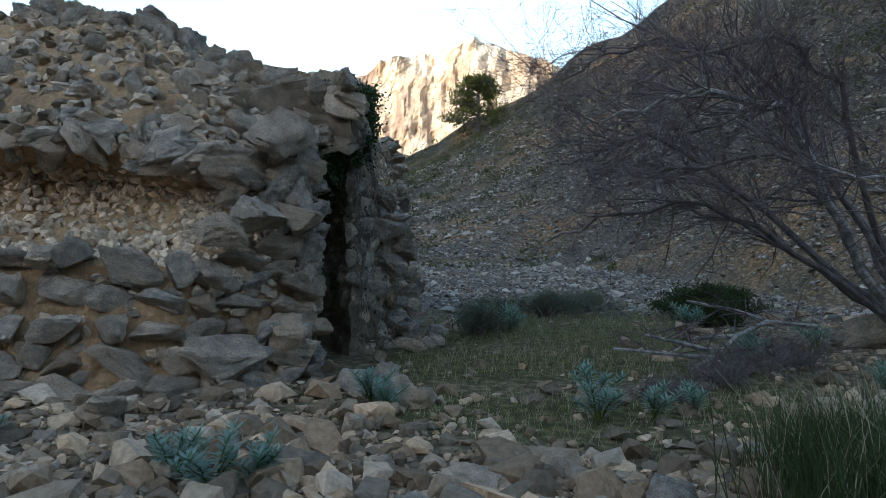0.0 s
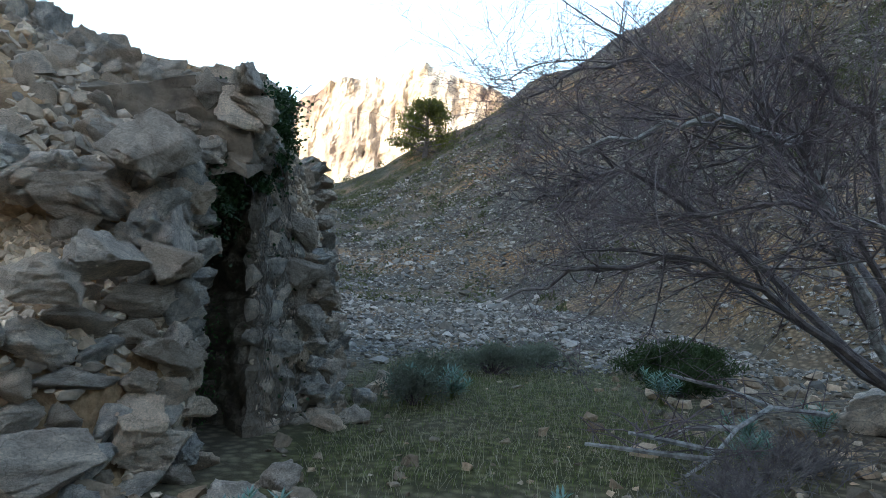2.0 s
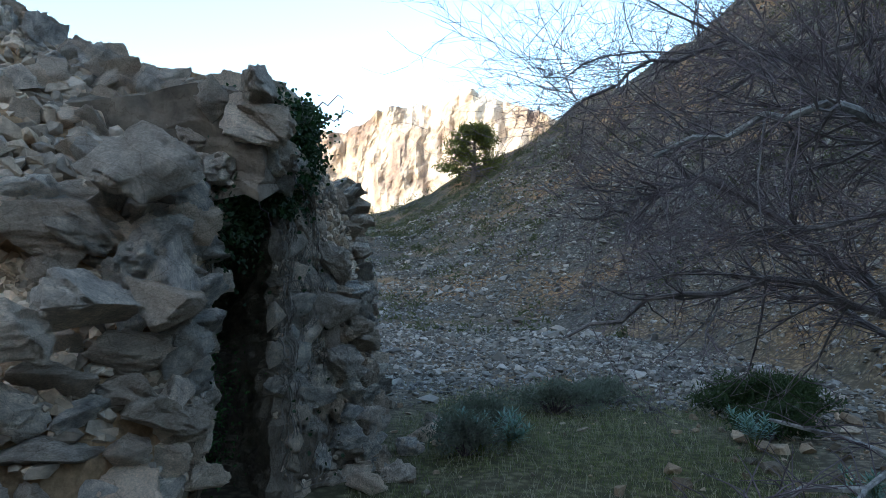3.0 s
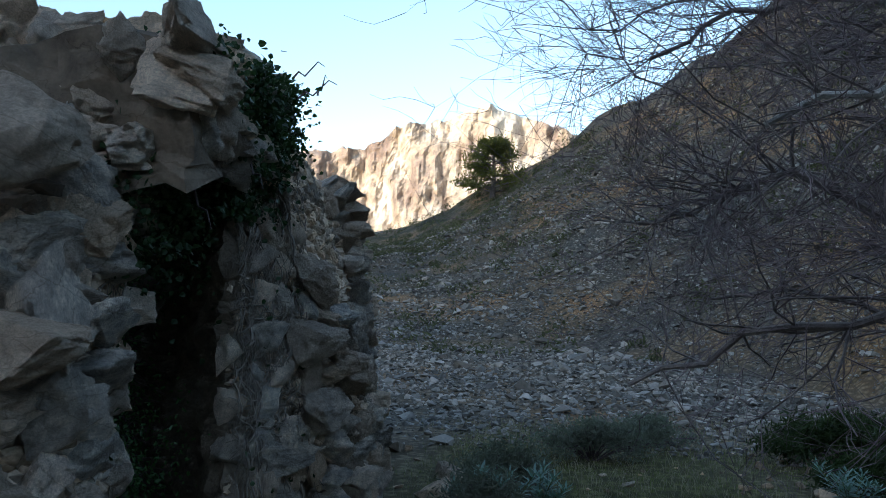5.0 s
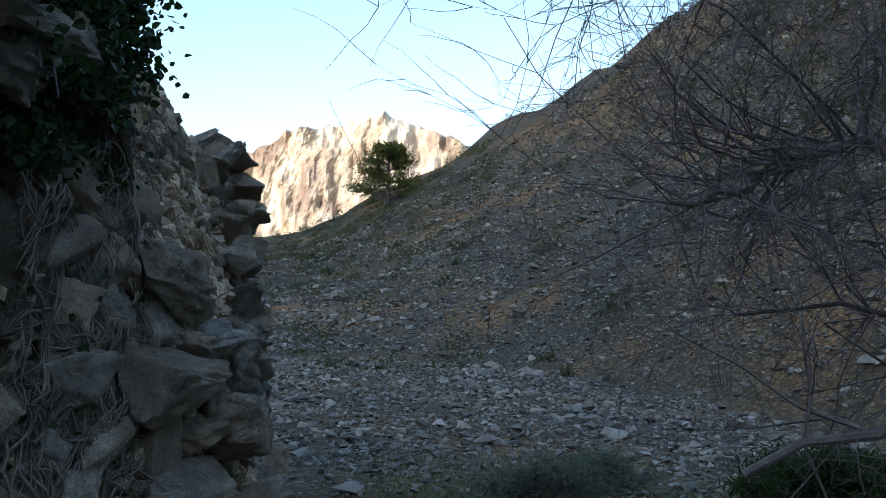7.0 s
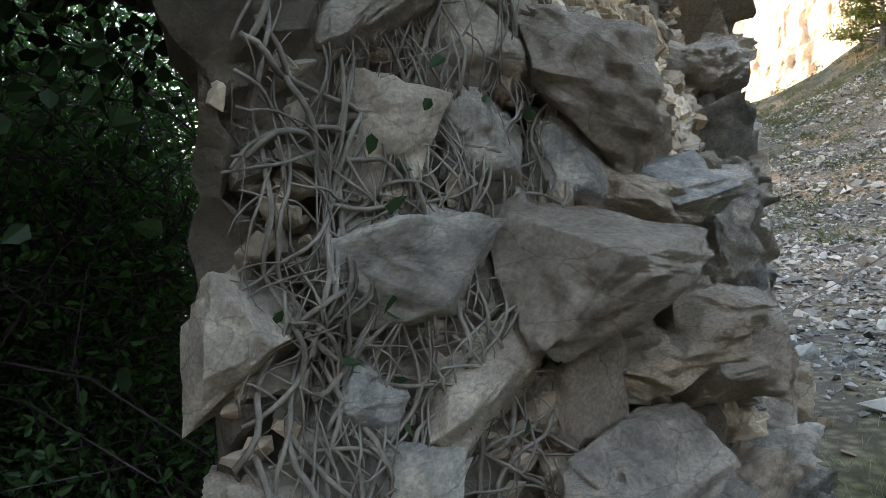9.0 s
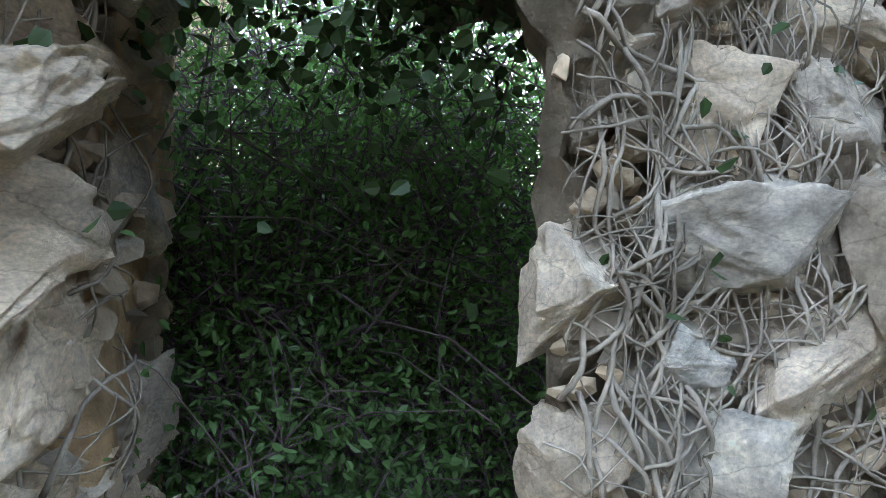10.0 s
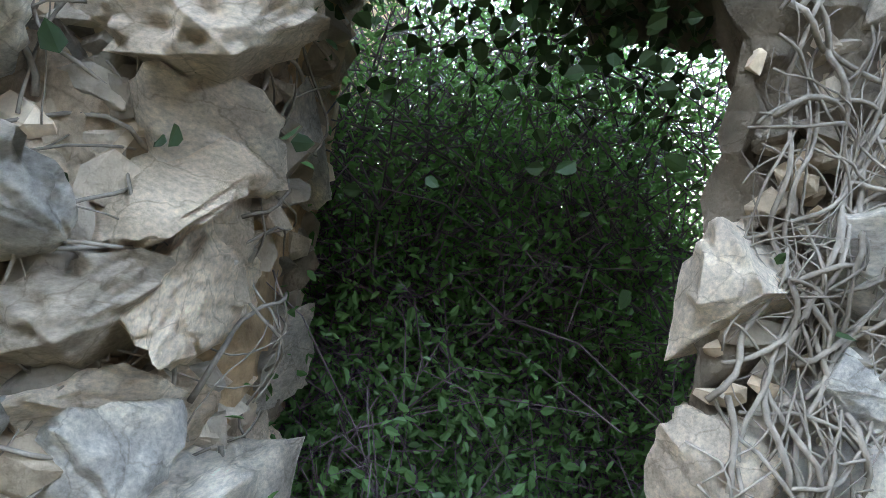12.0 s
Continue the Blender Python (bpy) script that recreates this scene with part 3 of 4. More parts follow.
# ---- bare tree ----
def build_tree():
    base = Vector((5.7, 10.5, ground_z(5.7, 10.5)))
    shift = Vector((-0.8, -0.3, 0))
    tree = tagged(new("bare_tree"), "leafless thicket-like tree with grey lichened limbs and dense purple-brown twigs", "tree")
    tree.location = base
    rng = random.Random(11)
    twigs = [Heap(), Heap(), Heap()]

    def grow(p, d, length, r, depth):
        n = 4
        pts, rad = [p.copy()], [r]
        dd = d.copy()
        for i in range(n):
            dd = (dd + Vector((rng.gauss(0, 0.2), rng.gauss(0, 0.2), rng.gauss(0.02, 0.18)))).normalized()
            pts.append(pts[-1] + dd * length / n)
            rad.append(r * (1 - 0.62 * (i + 1) / n))
        if any(q.x < 0.9 and q.y < 10.1 and q.z < 2.6 for q in pts):
            return
        tube_into(twigs[depth % 3], [q - base for q in pts], rad, 4 if r > 0.005 else 3)
        if depth == 0:
            return
        for i in range(rng.randint(4, 6) if depth > 1 else rng.randint(3, 5)):
            k = rng.randint(1, n)
            s = (dd + Vector((rng.gauss(0, 0.7), rng.gauss(0, 0.7), rng.gauss(0.1, 0.6)))).normalized()
            grow(pts[k], s, length * rng.uniform(0.45, 0.75), max(0.0022, rad[k] * 0.6), depth - 1)

    limbs = (
        (((0, 0, 0), (-0.4, -0.2, 1.0), (-1.0, -0.6, 2.2), (-1.45, -0.75, 2.8), (-2.0, -1.3, 2.68), (-2.5, -1.75, 2.78), (-2.9, -1.5, 2.7), (-3.5, -1.3, 2.5)), 0.06, M_LICHEN),
        (((0, 0, 0), (-0.5, 0.3, 0.9), (-1.4, 0.8, 2.1), (-2.4, 1.0, 2.7), (-2.8, 1.0, 2.6), (-3.2, 0.8, 2.4), (-3.6, 0.7, 2.3)), 0.055, M_BARK),
        (((0, 0, 0), (-0.3, 0.1, 1.3), (-0.9, 0.0, 2.9), (-1.7, -0.1, 3.5), (-2.5, 0.0, 3.7), (-3.2, 0.0, 3.5), (-3.7, -0.1, 3.2)), 0.04, M_BARK),
        (((0, 0, 0), (0.2, -0.5, 1.2), (-0.1, -1.1, 2.6), (-0.5, -1.4, 3.6), (-1.1, -1.3, 4.4), (-1.6, -1.1, 4.8)), 0.05, M_LICHEN),
        (((0, 0, 0), (-0.7, -0.3, 0.7), (-1.6, -0.6, 1.5), (-2.6, -0.8, 1.75), (-3.4, -0.7, 1.55), (-4.0, -0.6, 1.3)), 0.045, M_BARK),
        (((0, 0, 0), (0.2, 0.6, 1.5), (-0.3, 1.4, 3.0), (-1.1, 1.9, 3.9), (-1.9, 2.0, 4.3)), 0.05, M_BARK),
        (((0, 0, 0), (0.6, 0.2, 1.6), (0.9, 0.3, 3.4), (0.7, 0.2, 5.0), (0.3, 0.0, 6.2)), 0.06, M_BARK),
        (((0, 0, 0), (-0.4, -0.7, 1.2), (-1.0, -1.0, 2.0), (-1.7, -1.2, 2.2), (-2.4, -1.3, 2.1), (-3.0, -1.4, 2.0)), 0.04, M_BARK),
        (((0, 0, 0), (-0.5, 0.6, 1.0), (-1.2, 1.2, 1.6), (-2.0, 1.5, 1.9), (-2.8, 1.6, 1.8)), 0.04, M_BARK),
        (((0, 0, 0), (-0.2, -0.3, 1.6), (-0.8, -0.8, 3.0), (-1.6, -0.9, 3.5), (-2.4, -0.8, 3.3), (-3.0, -0.8, 3.0)), 0.045, M_BARK),
        (((0, 0, 0), (-0.3, -0.9, 0.6), (-0.5, -1.7, 1.3), (-1.1, -2.2, 1.9), (-1.8, -2.3, 2.0)), 0.04, M_LICHEN))
    limbs += (
        (((-2.4, 1.0, 2.7), (-3.4, 0.6, 3.2), (-4.0, 0.4, 3.4)), 0.006, M_BARK), (((-2.5, 0.0, 3.7), (-3.6, -0.2, 3.5), (-4.1, -0.3, 3.3)), 0.006, M_BARK),
        (((-2.5, 0.0, 3.7), (-3.2, 0.2, 4.2), (-3.9, 0.3, 4.6)), 0.006, M_BARK))
    for pts, r, mat in limbs:
        pts = [Vector(p) + base + shift * min(1, p[2] / 1.4) for p in pts]
        fine = []
        for a, b in zip(pts, pts[1:]):
            for k in range(3):
                fine.append(a.lerp(b, k / 3) + Vector((rng.gauss(0, 0.035), rng.gauss(0, 0.035), rng.gauss(0, 0.035))) * (1 if fine else 0))
        fine.append(pts[-1])
        n = len(fine)
        h = Heap()
        rad = [r * (1 - 0.82 * i / (n - 1)) + 0.004 for i in range(n)]
        tube_into(h, [q - base for q in fine], rad, 7)
        part("limb", h.mesh("limb", mat), tree)
        for i in range(5, n):
            for _ in range(4):
                d = (fine[i] - fine[i - 1]).normalized()
                s = (d * 0.6 + Vector((rng.gauss(-0.15, 0.6), rng.gauss(0, 0.6), rng.gauss(0.12, 0.55)))).normalized()
                grow(fine[i], s, rng.uniform(0.5, 1.2), max(0.005, rad[i] * 0.38), 2)
    for h, mat in zip(twigs, (M_TWIG, M_TWIG, M_BARK)):
        tagged(part("twigs", h.mesh("twigs", mat), tree), kind="stuff")
    return tree


build_tree()


# ---- ivy and its roots ----
nrng = np.random.default_rng(4)


def build_ivy():
    rng = random.Random(21)
    root = tagged(new("ivy"), "ivy with dark leaves and dry tangled roots clinging to the doorway", "ivy")
    h = Heap()
    for mass, u0, u1, v0, v1, count in ((JAMB, 2.05, 4.6, 0.02, 0.98, 300), (JAMB, 2.1, 3.6, 0.3, 0.95, 150), (MOUND, 7.2, 9.1, 0.02, 0.95, 150)):
        for _ in range(count):
            u, v = rng.uniform(u0, u1), rng.uniform(v0, v1)
            pts, a = [], rng.choice((1.57, -1.57, 1.3, 0.4, 2.6)) + rng.gauss(0, 0.4)
            curl = rng.gauss(0, 0.06)
            for i in range(rng.randint(16, 52)):
                p, t, n = mass.local(u, v)
                lu = (mass.at(min(u + 0.1, u1), v) - mass.at(max(u - 0.1, u0), v)).length / 0.2
                pts.append(p + n * (0.035 + 0.09 * abs(n3(p, 4, 2)) + 0.012 * math.sin(i * 0.7)))
                a += curl + rng.gauss(0, 0.18)
                un = u + math.cos(a) * 0.026 / max(lu, 0.3)
                if un < u0 or un > u1:
                    break
                u = un
                v = min(max(v + math.sin(a) * 0.0095, 0.01), 0.99)
            if len(pts) < 4:
                continue
            r = rng.choice((0.0015, 0.002, 0.0025, 0.003, 0.004, 0.006))
            tube_into(h, pts, [r * (1 - 0.5 * i / len(pts)) for i in range(len(pts))], 5)
    me = h.mesh("roots", M_VINE)
    me.polygons.foreach_set("use_smooth", [True] * len(me.polygons))
    tagged(part("roots", me, root), kind="stuff")
    pts = []
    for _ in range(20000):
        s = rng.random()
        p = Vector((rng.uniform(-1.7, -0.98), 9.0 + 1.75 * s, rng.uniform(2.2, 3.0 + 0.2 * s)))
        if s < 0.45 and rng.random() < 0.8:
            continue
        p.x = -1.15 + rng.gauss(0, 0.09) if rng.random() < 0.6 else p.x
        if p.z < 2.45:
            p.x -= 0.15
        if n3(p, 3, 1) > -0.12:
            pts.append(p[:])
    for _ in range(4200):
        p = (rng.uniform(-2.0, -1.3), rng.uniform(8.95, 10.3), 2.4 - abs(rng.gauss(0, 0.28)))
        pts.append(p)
    for mass, u0, u1, count in ((JAMB, 2.0, 4.5, 60), (MOUND, 7.2, 8.5, 16)):
        for _ in range(count):
            p, t, n = mass.local(rng.uniform(u0, u1), rng.uniform(0.02, 0.8))
            pts.append((p + n * rng.uniform(0.06, 0.16))[:])
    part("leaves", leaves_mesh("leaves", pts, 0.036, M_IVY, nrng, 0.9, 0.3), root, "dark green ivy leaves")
    h = Heap()
    for a, b in (((-1.0, 10.45, 3.05), (-0.72, 10.3, 3.13)), ((-0.86, 10.4, 3.06), (-0.8, 10.4, 3.2)), ((-1.05, 10.5, 3.2), (-0.82, 10.4, 3.28)), ((-1.1, 9.7, 2.5), (-0.98, 9.6, 2.35)), ((-1.3, 9.4, 2.3), (-1.15, 9.3, 2.1))):
        a, b = Vector(a), Vector(b)
        pts = [a.lerp(b, k / 5) + Vector((0, 0, 0.03 * math.sin(k * 2.1))) for k in range(6)]
        h = Heap()
        tube_into(h, pts, [0.008 - 0.001 * k for k in range(6)], 5)
        part("shoot", h.mesh("shoot", M_TWIG), root)


build_ivy()


# ---- evergreen shrubs beyond the doorway ----
def build_shrub(x, y, height, spread, count, seed):
    rng = random.Random(seed)
    r2 = np.random.default_rng(seed)
    z0 = ground_z(x, y)
    ob = tagged(new("evergreen_shrub"), "dense evergreen shrub with glossy dark leaves behind the doorway", "shrub", "shrubs beyond the doorway")
    ob.location = (x, y, z0)
    h, tips = Heap(), []
    for _ in range(20):
        a, b = rng.uniform(0, 2 * math.pi), rng.uniform(0.2, 1)
        end = Vector((math.cos(a) * spread * b, math.sin(a) * spread * b, height * rng.uniform(0.5, 1.0)))
        pts = [Vector((0, 0, -0.1)).lerp(end, k / 8) + Vector((rng.gauss(0, 0.07), rng.gauss(0, 0.07), 0)) * min(k, 2) for k in range(9)]
        tube_into(h, pts, [0.0055 * height * (1 - 0.8 * k / 8) for k in range(9)], 5)
        for k in range(2, 9):
            for _ in range(4):
                q = min(1.0, height / 2.4)
                e = pts[k] + Vector((rng.gauss(0, 0.4), rng.gauss(0, 0.4), rng.gauss(0.05, 0.35))) * q
                tube_into(h, [pts[k], pts[k].lerp(e, 0.5) + Vector((0, 0, 0.06)), e], [0.004 * q, 0.003 * q, 0.0018 * q], 4)
                tips.append((pts[k], e))
    tagged(part("stems", h.mesh("stems", M_TWIG), ob), kind="stuff")
    pts = []
    while len(pts) < count * 2.0:
        a, b = rng.choice(tips)
        p = a.lerp(b, rng.uniform(0.2, 1.1)) + Vector((rng.gauss(0, 0.13), rng.gauss(0, 0.13), rng.gauss(0, 0.13)))
        if p.z > 0.02:
            pts.append(p[:])
    part("foliage", leaves_mesh("foliage", pts, 0.033, M_SHRUB, r2, 0.55, 0.15), ob)


for i, (x, y, hh, sp, n) in enumerate(((-2.95, 10.35, 2.5, 0.6, 6500), (-3.2, 10.1, 2.4, 0.45, 5500), (-3.5, 10.9, 2.9, 1.0, 9500), (-4.3, 11.4, 3.1, 1.2, 9500), (-4.9, 11.1, 3.1, 1.2, 8500), (-3.2, 11.6, 2.8, 0.9, 7500), (-2.75, 11.0, 2.7, 0.5, 6000),
                                       (-5.6, 12.4, 2.6, 1.2, 6000), (-4.2, 12.8, 2.4, 1.0, 5000), (-2.2, 10.2, 0.95, 0.45, 3500), (-2.3, 9.95, 1.15, 0.4, 3500), (-3.9, 10.6, 2.9, 0.7, 4500), (-5.4, 12.6, 3.6, 1.2, 8000), (-4.6, 12.3, 3.5, 1.1, 8000), (-6.2, 12.2, 3.6, 1.2, 8000), (-5.6, 11.6, 3.4, 1.1, 7000))):
    build_shrub(x, y, hh, sp, n, 60 + i)


# ---- plants on the ground ----
def spurge(x, y, size, seed):
    rng = random.Random(seed)
    z0 = ground_z(x, y)
    ob = tagged(new("spurge_plant"), "blue-green spurge plant with whorled narrow leaves", "plant", "spurge plants")
    ob.location = (x, y, z0 - 0.01)
    h, v, f = Heap(), [], []
    for _ in range(rng.randint(7, 11)):
        a, b = rng.uniform(0, 2 * math.pi), rng.uniform(0.1, 1)
        top = Vector((math.cos(a) * size * 0.7 * b, math.sin(a) * size * 0.7 * b, size * rng.uniform(0.5, 1.0)))
        tube_into(h, [Vector(), top * 0.5 + Vector((0, 0, 0.04)), top], [0.006, 0.005, 0.004], 5)
        for k in range(34):
            p = top * (0.55 + 0.45 * k / 33)
            t = k * 2.4
            out = Vector((math.cos(t), math.sin(t), 0.9 * k / 33 - 0.1)).normalized()
            ln = size * rng.uniform(0.2, 0.32)
            s = out.cross(Vector((0, 0, 1))).normalized() * ln * 0.09
            i = len(v)
            v += [p - s * 0.5, p + s * 0.5, p + out * ln * 0.6 + s, p + out * ln * 0.6 - s, p + out * ln]
            f += [(i, i + 1, i + 2, i + 3), (i + 3, i + 2, i + 4)]
    part("stems", h.mesh("stems", M_GRASS), ob)
    part("leaves", mesh_of("leaves", [q[:] for q in v], f, M_SPURGE), ob)


for i, (x, y, s) in enumerate(((-1.35, 5.05, 0.34), (-1.62, 5.25, 0.3), (-1.15, 5.15, 0.28), (-3.05, 5.9, 0.3), (1.05, 7.2, 0.34), (1.35, 6.6, 0.3), (0.95, 6.6, 0.3), (1.75, 6.9, 0.28), (-0.75, 7.3, 0.32),
                               (-0.62, 7.0, 0.25), (0.45, 11.7, 0.42), (0.2, 11.9, 0.4), (0.75, 12.1, 0.38), (3.3, 9.8, 0.36), (3.0, 9.2, 0.32), (4.4, 10.5, 0.36), (3.35, 12.2, 0.42), (4.6, 7.6, 0.4), (4.9, 8.0, 0.38), (3.6, 7.6, 0.3))):
    spurge(x, y, s, 400 + i)


def tuft(name, label, x, y, rad, height, count, mat, seed, width=0.004, lean=0.35, category="grass", group=""):
    r2 = np.random.default_rng(seed)
    q = r2.normal(size=(count, 2)) * rad * 0.5
    pts = [(a, b, ground_z(x + a, y + b) - ground_z(x, y)) for a, b in q]
    ob = tagged(new(name), label, category, group)
    ob.location = (x, y, ground_z(x, y))
    part("blades", blades_mesh("blades", pts, height, width, mat, r2, lean), ob)
    return ob


for i, (x, y, r, hh) in enumerate(((1.75, 4.3, 0.45, 0.55), (2.2, 4.7, 0.5, 0.6), (1.9, 5.1, 0.4, 0.5), (2.6, 5.2, 0.5, 0.55))):
    ob = tuft("grass_tussock", "dark green tussock of tall grass with dry stalks", x, y, r, hh, 900, M_TUSSOCK, 500 + i, group="tall tussocks")
    r2 = np.random.default_rng(520 + i)
    q = r2.normal(size=(60, 2)) * r * 0.6
    tagged(part("dry_stalks", blades_mesh("dry_stalks", [(a, b, 0) for a, b in q], hh * 1.25, 0.003, M_DRY, r2, 0.4), ob, "straw-coloured dry stalks"), kind="stuff")


def cushion(name, label, x, y, rx, ry, h, count, mat, size, seed):
    """A low dense shrub: twigs from the base and leaves in an uneven dome."""
    rng = random.Random(seed)
    z0 = ground_z(x, y)
    ob = tagged(new(name), label, "shrub")
    ob.location = (x, y, z0)
    hp, pts = Heap(), []
    for _ in range(40):
        a, e = rng.uniform(0, 2 * math.pi), rng.uniform(0.1, 1)
        q = Vector((math.cos(a) * rx * e, math.sin(a) * ry * e, h * math.sqrt(max(0, 1 - e * e * 0.9)) * rng.uniform(0.7, 1)))
        tube_into(hp, [Vector((0, 0, -0.03)), q * 0.5 + Vector((0, 0, 0.05)), q], [0.008, 0.006, 0.003], 4)
        for _ in range(count // 40):
            pts.append((q * rng.uniform(0.6, 1.04) + Vector((rng.gauss(0, 0.07), rng.gauss(0, 0.07), rng.gauss(0, 0.05))))[:])
    part("stems", hp.mesh("stems", M_TWIG), ob)
    part("foliage", leaves_mesh("foliage", [p for p in pts if p[2] > 0], size, mat, np.random.default_rng(seed), 0.25, -0.4), ob)


cushion("low_shrub", "dark green cushion shrub on the grass", 4.5, 14.6, 1.0, 0.7, 0.55, 7000, M_TUSSOCK, 0.09, 1)
cushion("low_shrub", "dark green cushion shrub on the grass", 3.9, 13.0, 0.5, 0.4, 0.4, 3000, M_TUSSOCK, 0.08, 2)
cushion("sage_shrub", "grey-green sage shrub at the foot of the scree", 0.55, 12.9, 0.55, 0.4, 0.5, 3500, M_SAGE, 0.06, 3)
cushion("sage_shrub", "grey-green sage shrub at the foot of the scree", 1.6, 14.6, 0.75, 0.45, 0.45, 4000, M_SAGE, 0.06, 4)
cushion("sage_shrub", "grey-green sage shrub at the foot of the scree", 2.5, 15.4, 0.6, 0.4, 0.4, 3000, M_SAGE, 0.06, 5)
cushion("sage_shrub", "grey-green sage shrub at the foot of the scree", 0.3, 11.7, 0.45, 0.35, 0.42, 2500, M_SAGE, 0.06, 6)


def build_pine():
    x, y = 2.7, 76.0
    z = ground_z(x, y)
    ob = tagged(new("pine_tree"), "small bushy pine on the far hillside", "tree")
    ob.location = (x, y, z - 0.4)
    rng = random.Random(9)
    h, pts = Heap(), []
    tube_into(h, [(0, 0, 0), (0.2, 0, 2.5), (0.1, 0, 5.2)], [0.28, 0.2, 0.06], 8)
    for _ in range(64):
        t = rng.uniform(0.14, 1)
        a = rng.uniform(0, 2 * math.pi)
        ln = 3.9 * (1.05 - t) ** 0.5 * rng.uniform(0.6, 1.1) + 0.3
        p0 = Vector((0.15, 0, 5.4 * t))
        p1 = p0 + Vector((math.cos(a) * ln, math.sin(a) * ln, rng.uniform(0.1, 0.7)))
        tube_into(h, [p0, p0.lerp(p1, 0.5), p1], [0.07, 0.05, 0.02], 5)
        for _ in range(110):
            q = p0.lerp(p1, rng.uniform(0.35, 1.05)) + Vector((rng.gauss(0, 0.28), rng.gauss(0, 0.28), rng.gauss(0.05, 0.2)))
            pts.append(q[:])
    part("trunk", h.mesh("trunk", M_BARK), ob)
    part("crown", leaves_mesh("crown", pts, 0.32, M_PINE, np.random.default_rng(9), 0.35), ob)


build_pine()


def build_dead_branch():
    rng = random.Random(31)
    x, y = 2.5, 8.9
    ob = tagged(new("dead_branch"), "pale dead forked branch lying on the turf", "branch")
    ob.location = (x, y, ground_z(x, y))
    h = Heap()
    for pts in (((1.6, 1.0, 0.35), (1.0, 0.9, 0.42), (0.5, 0.5, 0.3), (0.1, 0.1, 0.12), (-0.2, -0.15, 0.05)), ((0.1, 0.1, 0.12), (-0.4, 0.2, 0.15), (-0.9, 0.2, 0.2)), ((0.5, 0.5, 0.3), (0.15, 0.7, 0.25), (-0.1, 0.75, 0.1)),
                ((0.2, 0.2, 0.16), (-0.3, -0.1, 0.3), (-0.7, -0.3, 0.4)), ((1.0, 0.9, 0.42), (0.8, 1.3, 0.5), (0.3, 1.6, 0.6))):
        n = len(pts)
        g = Heap()
        tube_into(g, pts, [0.03 * (1 - 0.7 * k / n) for k in range(n)], 6)
        part("bough", g.mesh("bough", M_LICHEN), ob)
        for _ in range(14):
            k = rng.randint(0, n - 2)
            a = Vector(pts[k]).lerp(Vector(pts[k + 1]), rng.random())
            b = a + Vector((rng.gauss(0, 0.35), rng.gauss(0, 0.35), abs(rng.gauss(0, 0.18))))
            tube_into(h, [a, a.lerp(b, 0.5) + Vector((0, 0, 0.03)), b], [0.006, 0.005, 0.002], 4)
    tagged(part("twigs", h.mesh("twigs", M_TWIG), ob), kind="stuff")


build_dead_branch()


def dead_brush(x, y, size, seed):
    rng = random.Random(seed)
    ob = tagged(new("dead_brush"), "low tangle of dead purple-grey twigs on the ground", "brush", "dead brush")
    ob.location = (x, y, ground_z(x, y))
    h = Heap()
    for _ in range(90):
        a, e = rng.uniform(0, 2 * math.pi), rng.uniform(0.4, 1.1)
        p = Vector((rng.gauss(0, 0.25) * size, rng.gauss(0, 0.25) * size, -0.02))
        q = p + Vector((math.cos(a) * size * e * 0.6, math.sin(a) * size * e * 0.6, size * rng.uniform(0.1, 0.6)))
        mid = p.lerp(q, 0.5) + Vector((rng.gauss(0, 0.06), rng.gauss(0, 0.06), 0.08 * size))
        tube_into(h, [p, mid, q], [0.005, 0.004, 0.002], 4)
        for _ in range(3):
            w = mid.lerp(q, rng.random()) + Vector((rng.gauss(0, 0.12), rng.gauss(0, 0.12), rng.gauss(0.03, 0.08)))
            tube_into(h, [mid, w], [0.003, 0.0015], 3)
    tagged(part("twigs", h.mesh("twigs", M_BARK), ob), kind="stuff")


for i, (x, y, sz) in enumerate(((2.4, 8.2, 0.5), (2.9, 8.8, 0.6), (3.5, 9.2, 0.6), (1.7, 7.6, 0.35))):
    dead_brush(x, y, sz, 700 + i)


# ---- turf, loose stones and scree ----
def build_turf():
    r2 = np.random.default_rng(70)
    pts = []
    while len(pts) < 22000:
        x, y = r2.uniform(-2.4, 5.5), r2.uniform(3.5, 17.5)
        c = grass_cover(x, y)
        if r2.random() < c * c + 0.04 and not (x < -0.7 and y > 7.2):
            pts.append((x, y, ground_z(x, y) - 0.005))
    k = len(pts) * 13 // 20
    ob = new("turf", blades_mesh("turf", pts[:k], 0.05, 0.003, M_GRASS, r2, 0.5))
    tagged(ob, "short thin green turf in patches", "grass", kind="stuff")
    ob = new("dry_grass", blades_mesh("dry_grass", pts[k:], 0.13, 0.002, M_DRY, r2, 0.6))
    tagged(ob, "dry straw-coloured grass among the turf", "grass", kind="stuff")


build_turf()


def lay(x, y, s, rng, flat=0.7):
    m = pose(x, y, ground_z(x, y) + s * 0.14, rng.uniform(-18, 18), rng.uniform(-18, 18), rng.uniform(0, 360))
    return m @ Matrix.Diagonal((s / 2 * rng.uniform(0.7, 1.3), s / 2 * rng.uniform(0.7, 1.2), s / 2 * flat * rng.uniform(0.7, 1.2), 1))


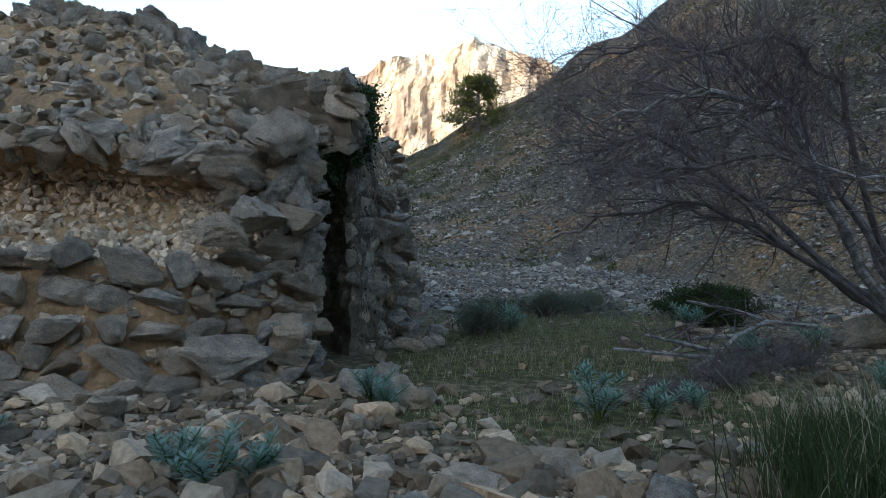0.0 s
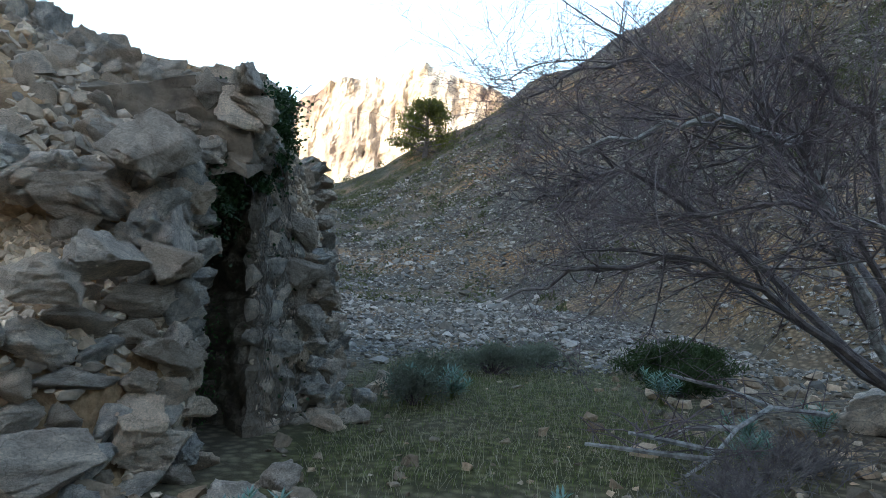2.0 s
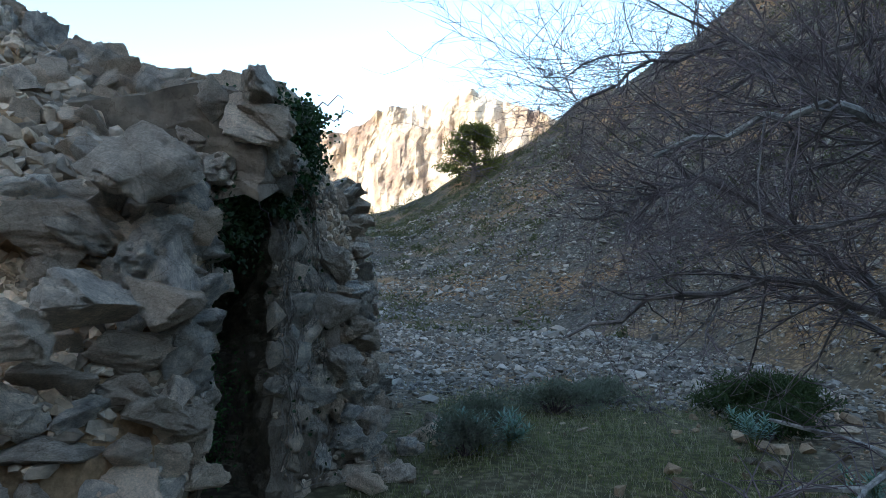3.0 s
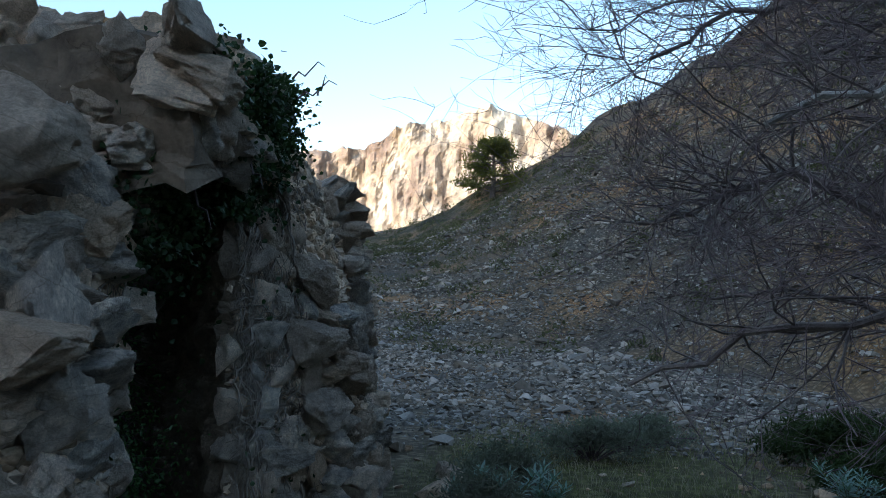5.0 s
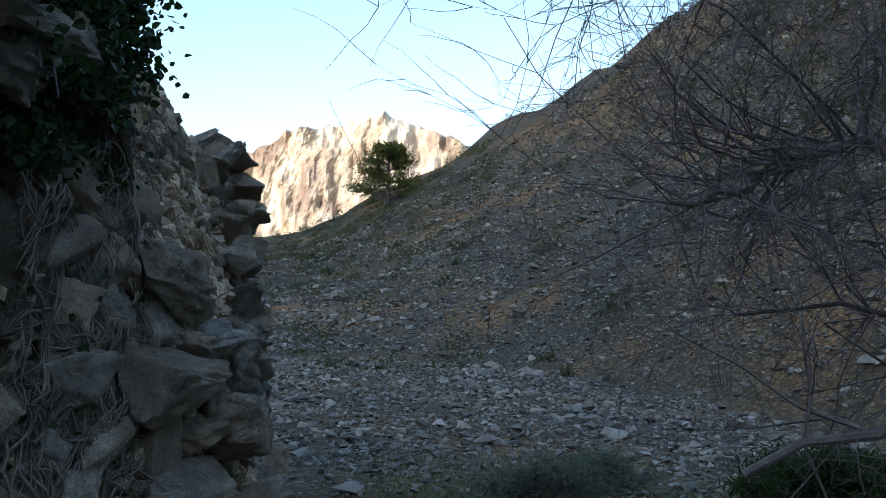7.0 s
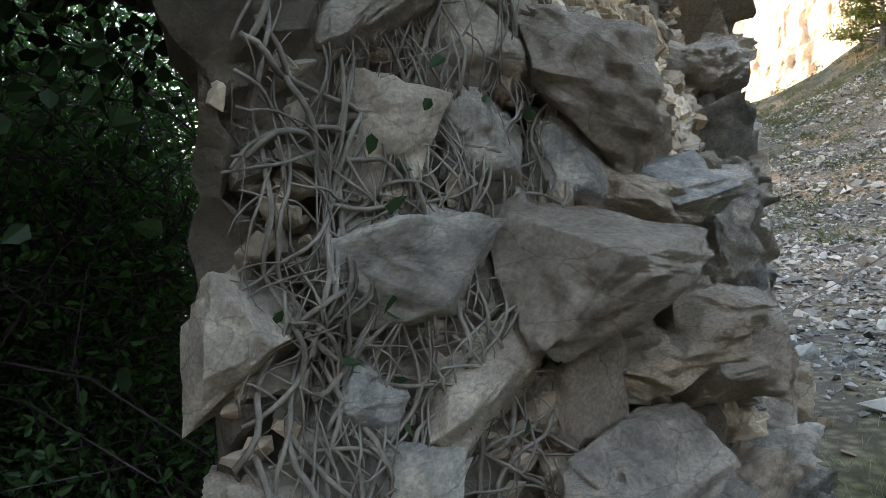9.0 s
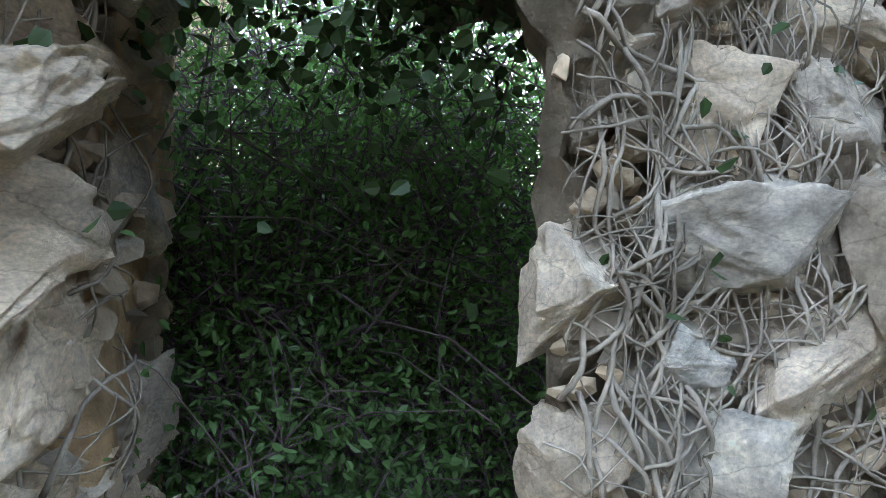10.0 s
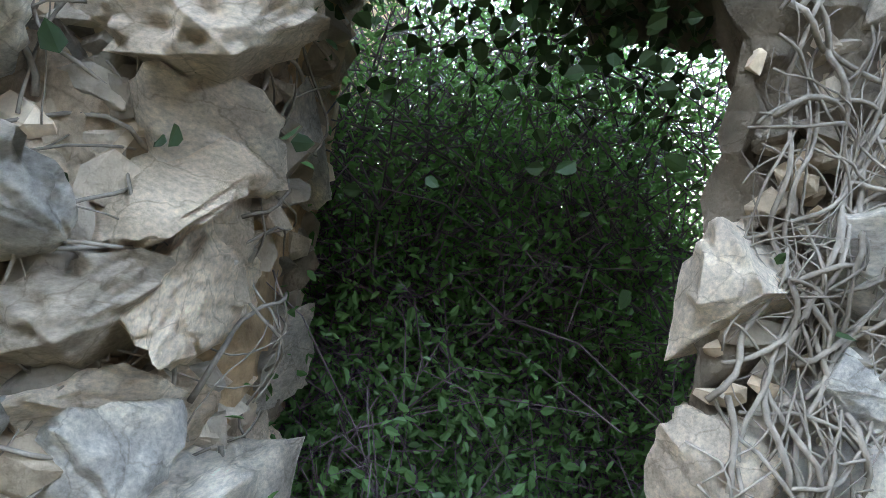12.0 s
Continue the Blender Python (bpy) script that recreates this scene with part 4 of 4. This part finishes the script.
def build_stones():
    rng = random.Random(77)
    heap = Heap()
    n = 0
    while n < 15000:
        x, y = (rng.gauss(0.0, 2.6), rng.gauss(5.2, 1.9)) if rng.random() < 0.7 else (rng.uniform(-6, 8), rng.uniform(-1, 15))
        dens = 0.25 + 0.75 * max(smooth(0.6, -1.6, x) * smooth(9.5, 7, y), smooth(2.2, 4.2, x), smooth(6.5, 4.5, y))
        dens *= 1 - 0.62 * grass_cover(x, y)
        if rng.random() > dens or (x < -1.0 and y > 8.2) or (x < -2.4 and y > 7.4):
            continue
        s = min(0.32, 0.035 * math.exp(abs(rng.gauss(0, 0.8))))
        heap.add(rng.choice(ROCK_LOW if s < 0.07 else ROCK_MID), lay(x, y, s, rng))
        n += 1
    tagged(new("rubble", heap.mesh("rubble", M_RUBBLE)), "loose pale limestone rubble scattered on earth and turf", "rubble", kind="stuff")
    heap, n = Heap(), 0
    while n < 60000:
        az, r = rng.uniform(-9, 42), rng.uniform(14, 66)
        if rng.random() < smooth(24, 62, r) * 0.45 or rng.random() < smooth(17, 14, r) * 0.7:
            continue
        x, y = r * math.sin(radians(az)), 1 + r * math.cos(radians(az))
        s = min(0.5, 0.045 * math.exp(abs(rng.gauss(0, 0.6))) * (0.45 + r / 32))
        heap.add(rng.choice(ROCK_LOW), lay(x, y, s, rng))
        n += 1
    tagged(new("scree", heap.mesh("scree", M_SCREE)), "grey limestone scree covering the foot of the hillside", "scree", kind="stuff")


build_stones()


def boulder(x, y, s, seed, label):
    rng = random.Random(seed)
    m = lay(x, y, s, rng, 0.75)
    ob = new("rock", STONE_ME[seed % len(STONE_ME)])
    ob.matrix_basis = m
    tagged(ob, label, "rock", "loose rocks")


for i, (x, y, s) in enumerate(((5.35, 10.9, 0.85), (-0.5, 3.9, 0.34), (-0.75, 6.3, 0.3), (0.26, 5.55, 0.2), (0.5, 5.4, 0.2), (0.35, 4.6, 0.4), (1.0, 4.9, 0.34), (-0.55, 7.6, 0.42), (-0.4, 7.2, 0.3), (-0.9, 7.9, 0.4),
                               (1.7, 5.6, 0.3), (2.6, 6.6, 0.36), (3.3, 7.0, 0.4), (0.0, 5.2, 0.3), (-0.3, 4.7, 0.26), (0.7, 4.2, 0.32), (1.3, 4.0, 0.3), (-1.7, 4.4, 0.28), (-2.3, 5.0, 0.3), (-1.0, 4.4, 0.25),
                               (-0.3, 11.9, 0.36), (-0.1, 12.6, 0.4), (0.0, 13.6, 0.35), (-0.35, 10.8, 0.3), (6.0, 10.2, 0.5), (5.2, 9.6, 0.4), (4.3, 8.4, 0.36), (-0.75, 8.6, 0.36), (-0.55, 10.4, 0.3), (-2.6, 6.6, 0.42))):
    boulder(x, y, s, 900 + i, "angular grey limestone rock lying on stony ground")


def build_scrub():
    """Low bushes over the upper hillside."""
    rng = random.Random(88)
    pts = []
    for _ in range(1700):
        az, r = rng.uniform(-12, 44), rng.uniform(26, 82)
        if rng.random() > 0.15 + 0.85 * max(smooth(14, 2, az) * smooth(42, 60, r), 0.55 * smooth(16, 26, az)):
            continue
        x, y = r * math.sin(radians(az)), 1 + r * math.cos(radians(az))
        s = rng.uniform(0.3, 1.1)
        for _ in range(50):
            a, b = rng.gauss(0, 0.5) * s, rng.gauss(0, 0.5) * s
            pts.append((x + a, y + b, ground_z(x + a, y + b) + abs(rng.gauss(0, 0.3)) * s))
    ob = new("hillside_scrub", leaves_mesh("scrub", pts, 0.2, M_SCRUB, np.random.default_rng(88), 0.4, -0.3))
    tagged(ob, "sparse low grey-green scrub on the hillside", "scrub", kind="stuff")


build_scrub()
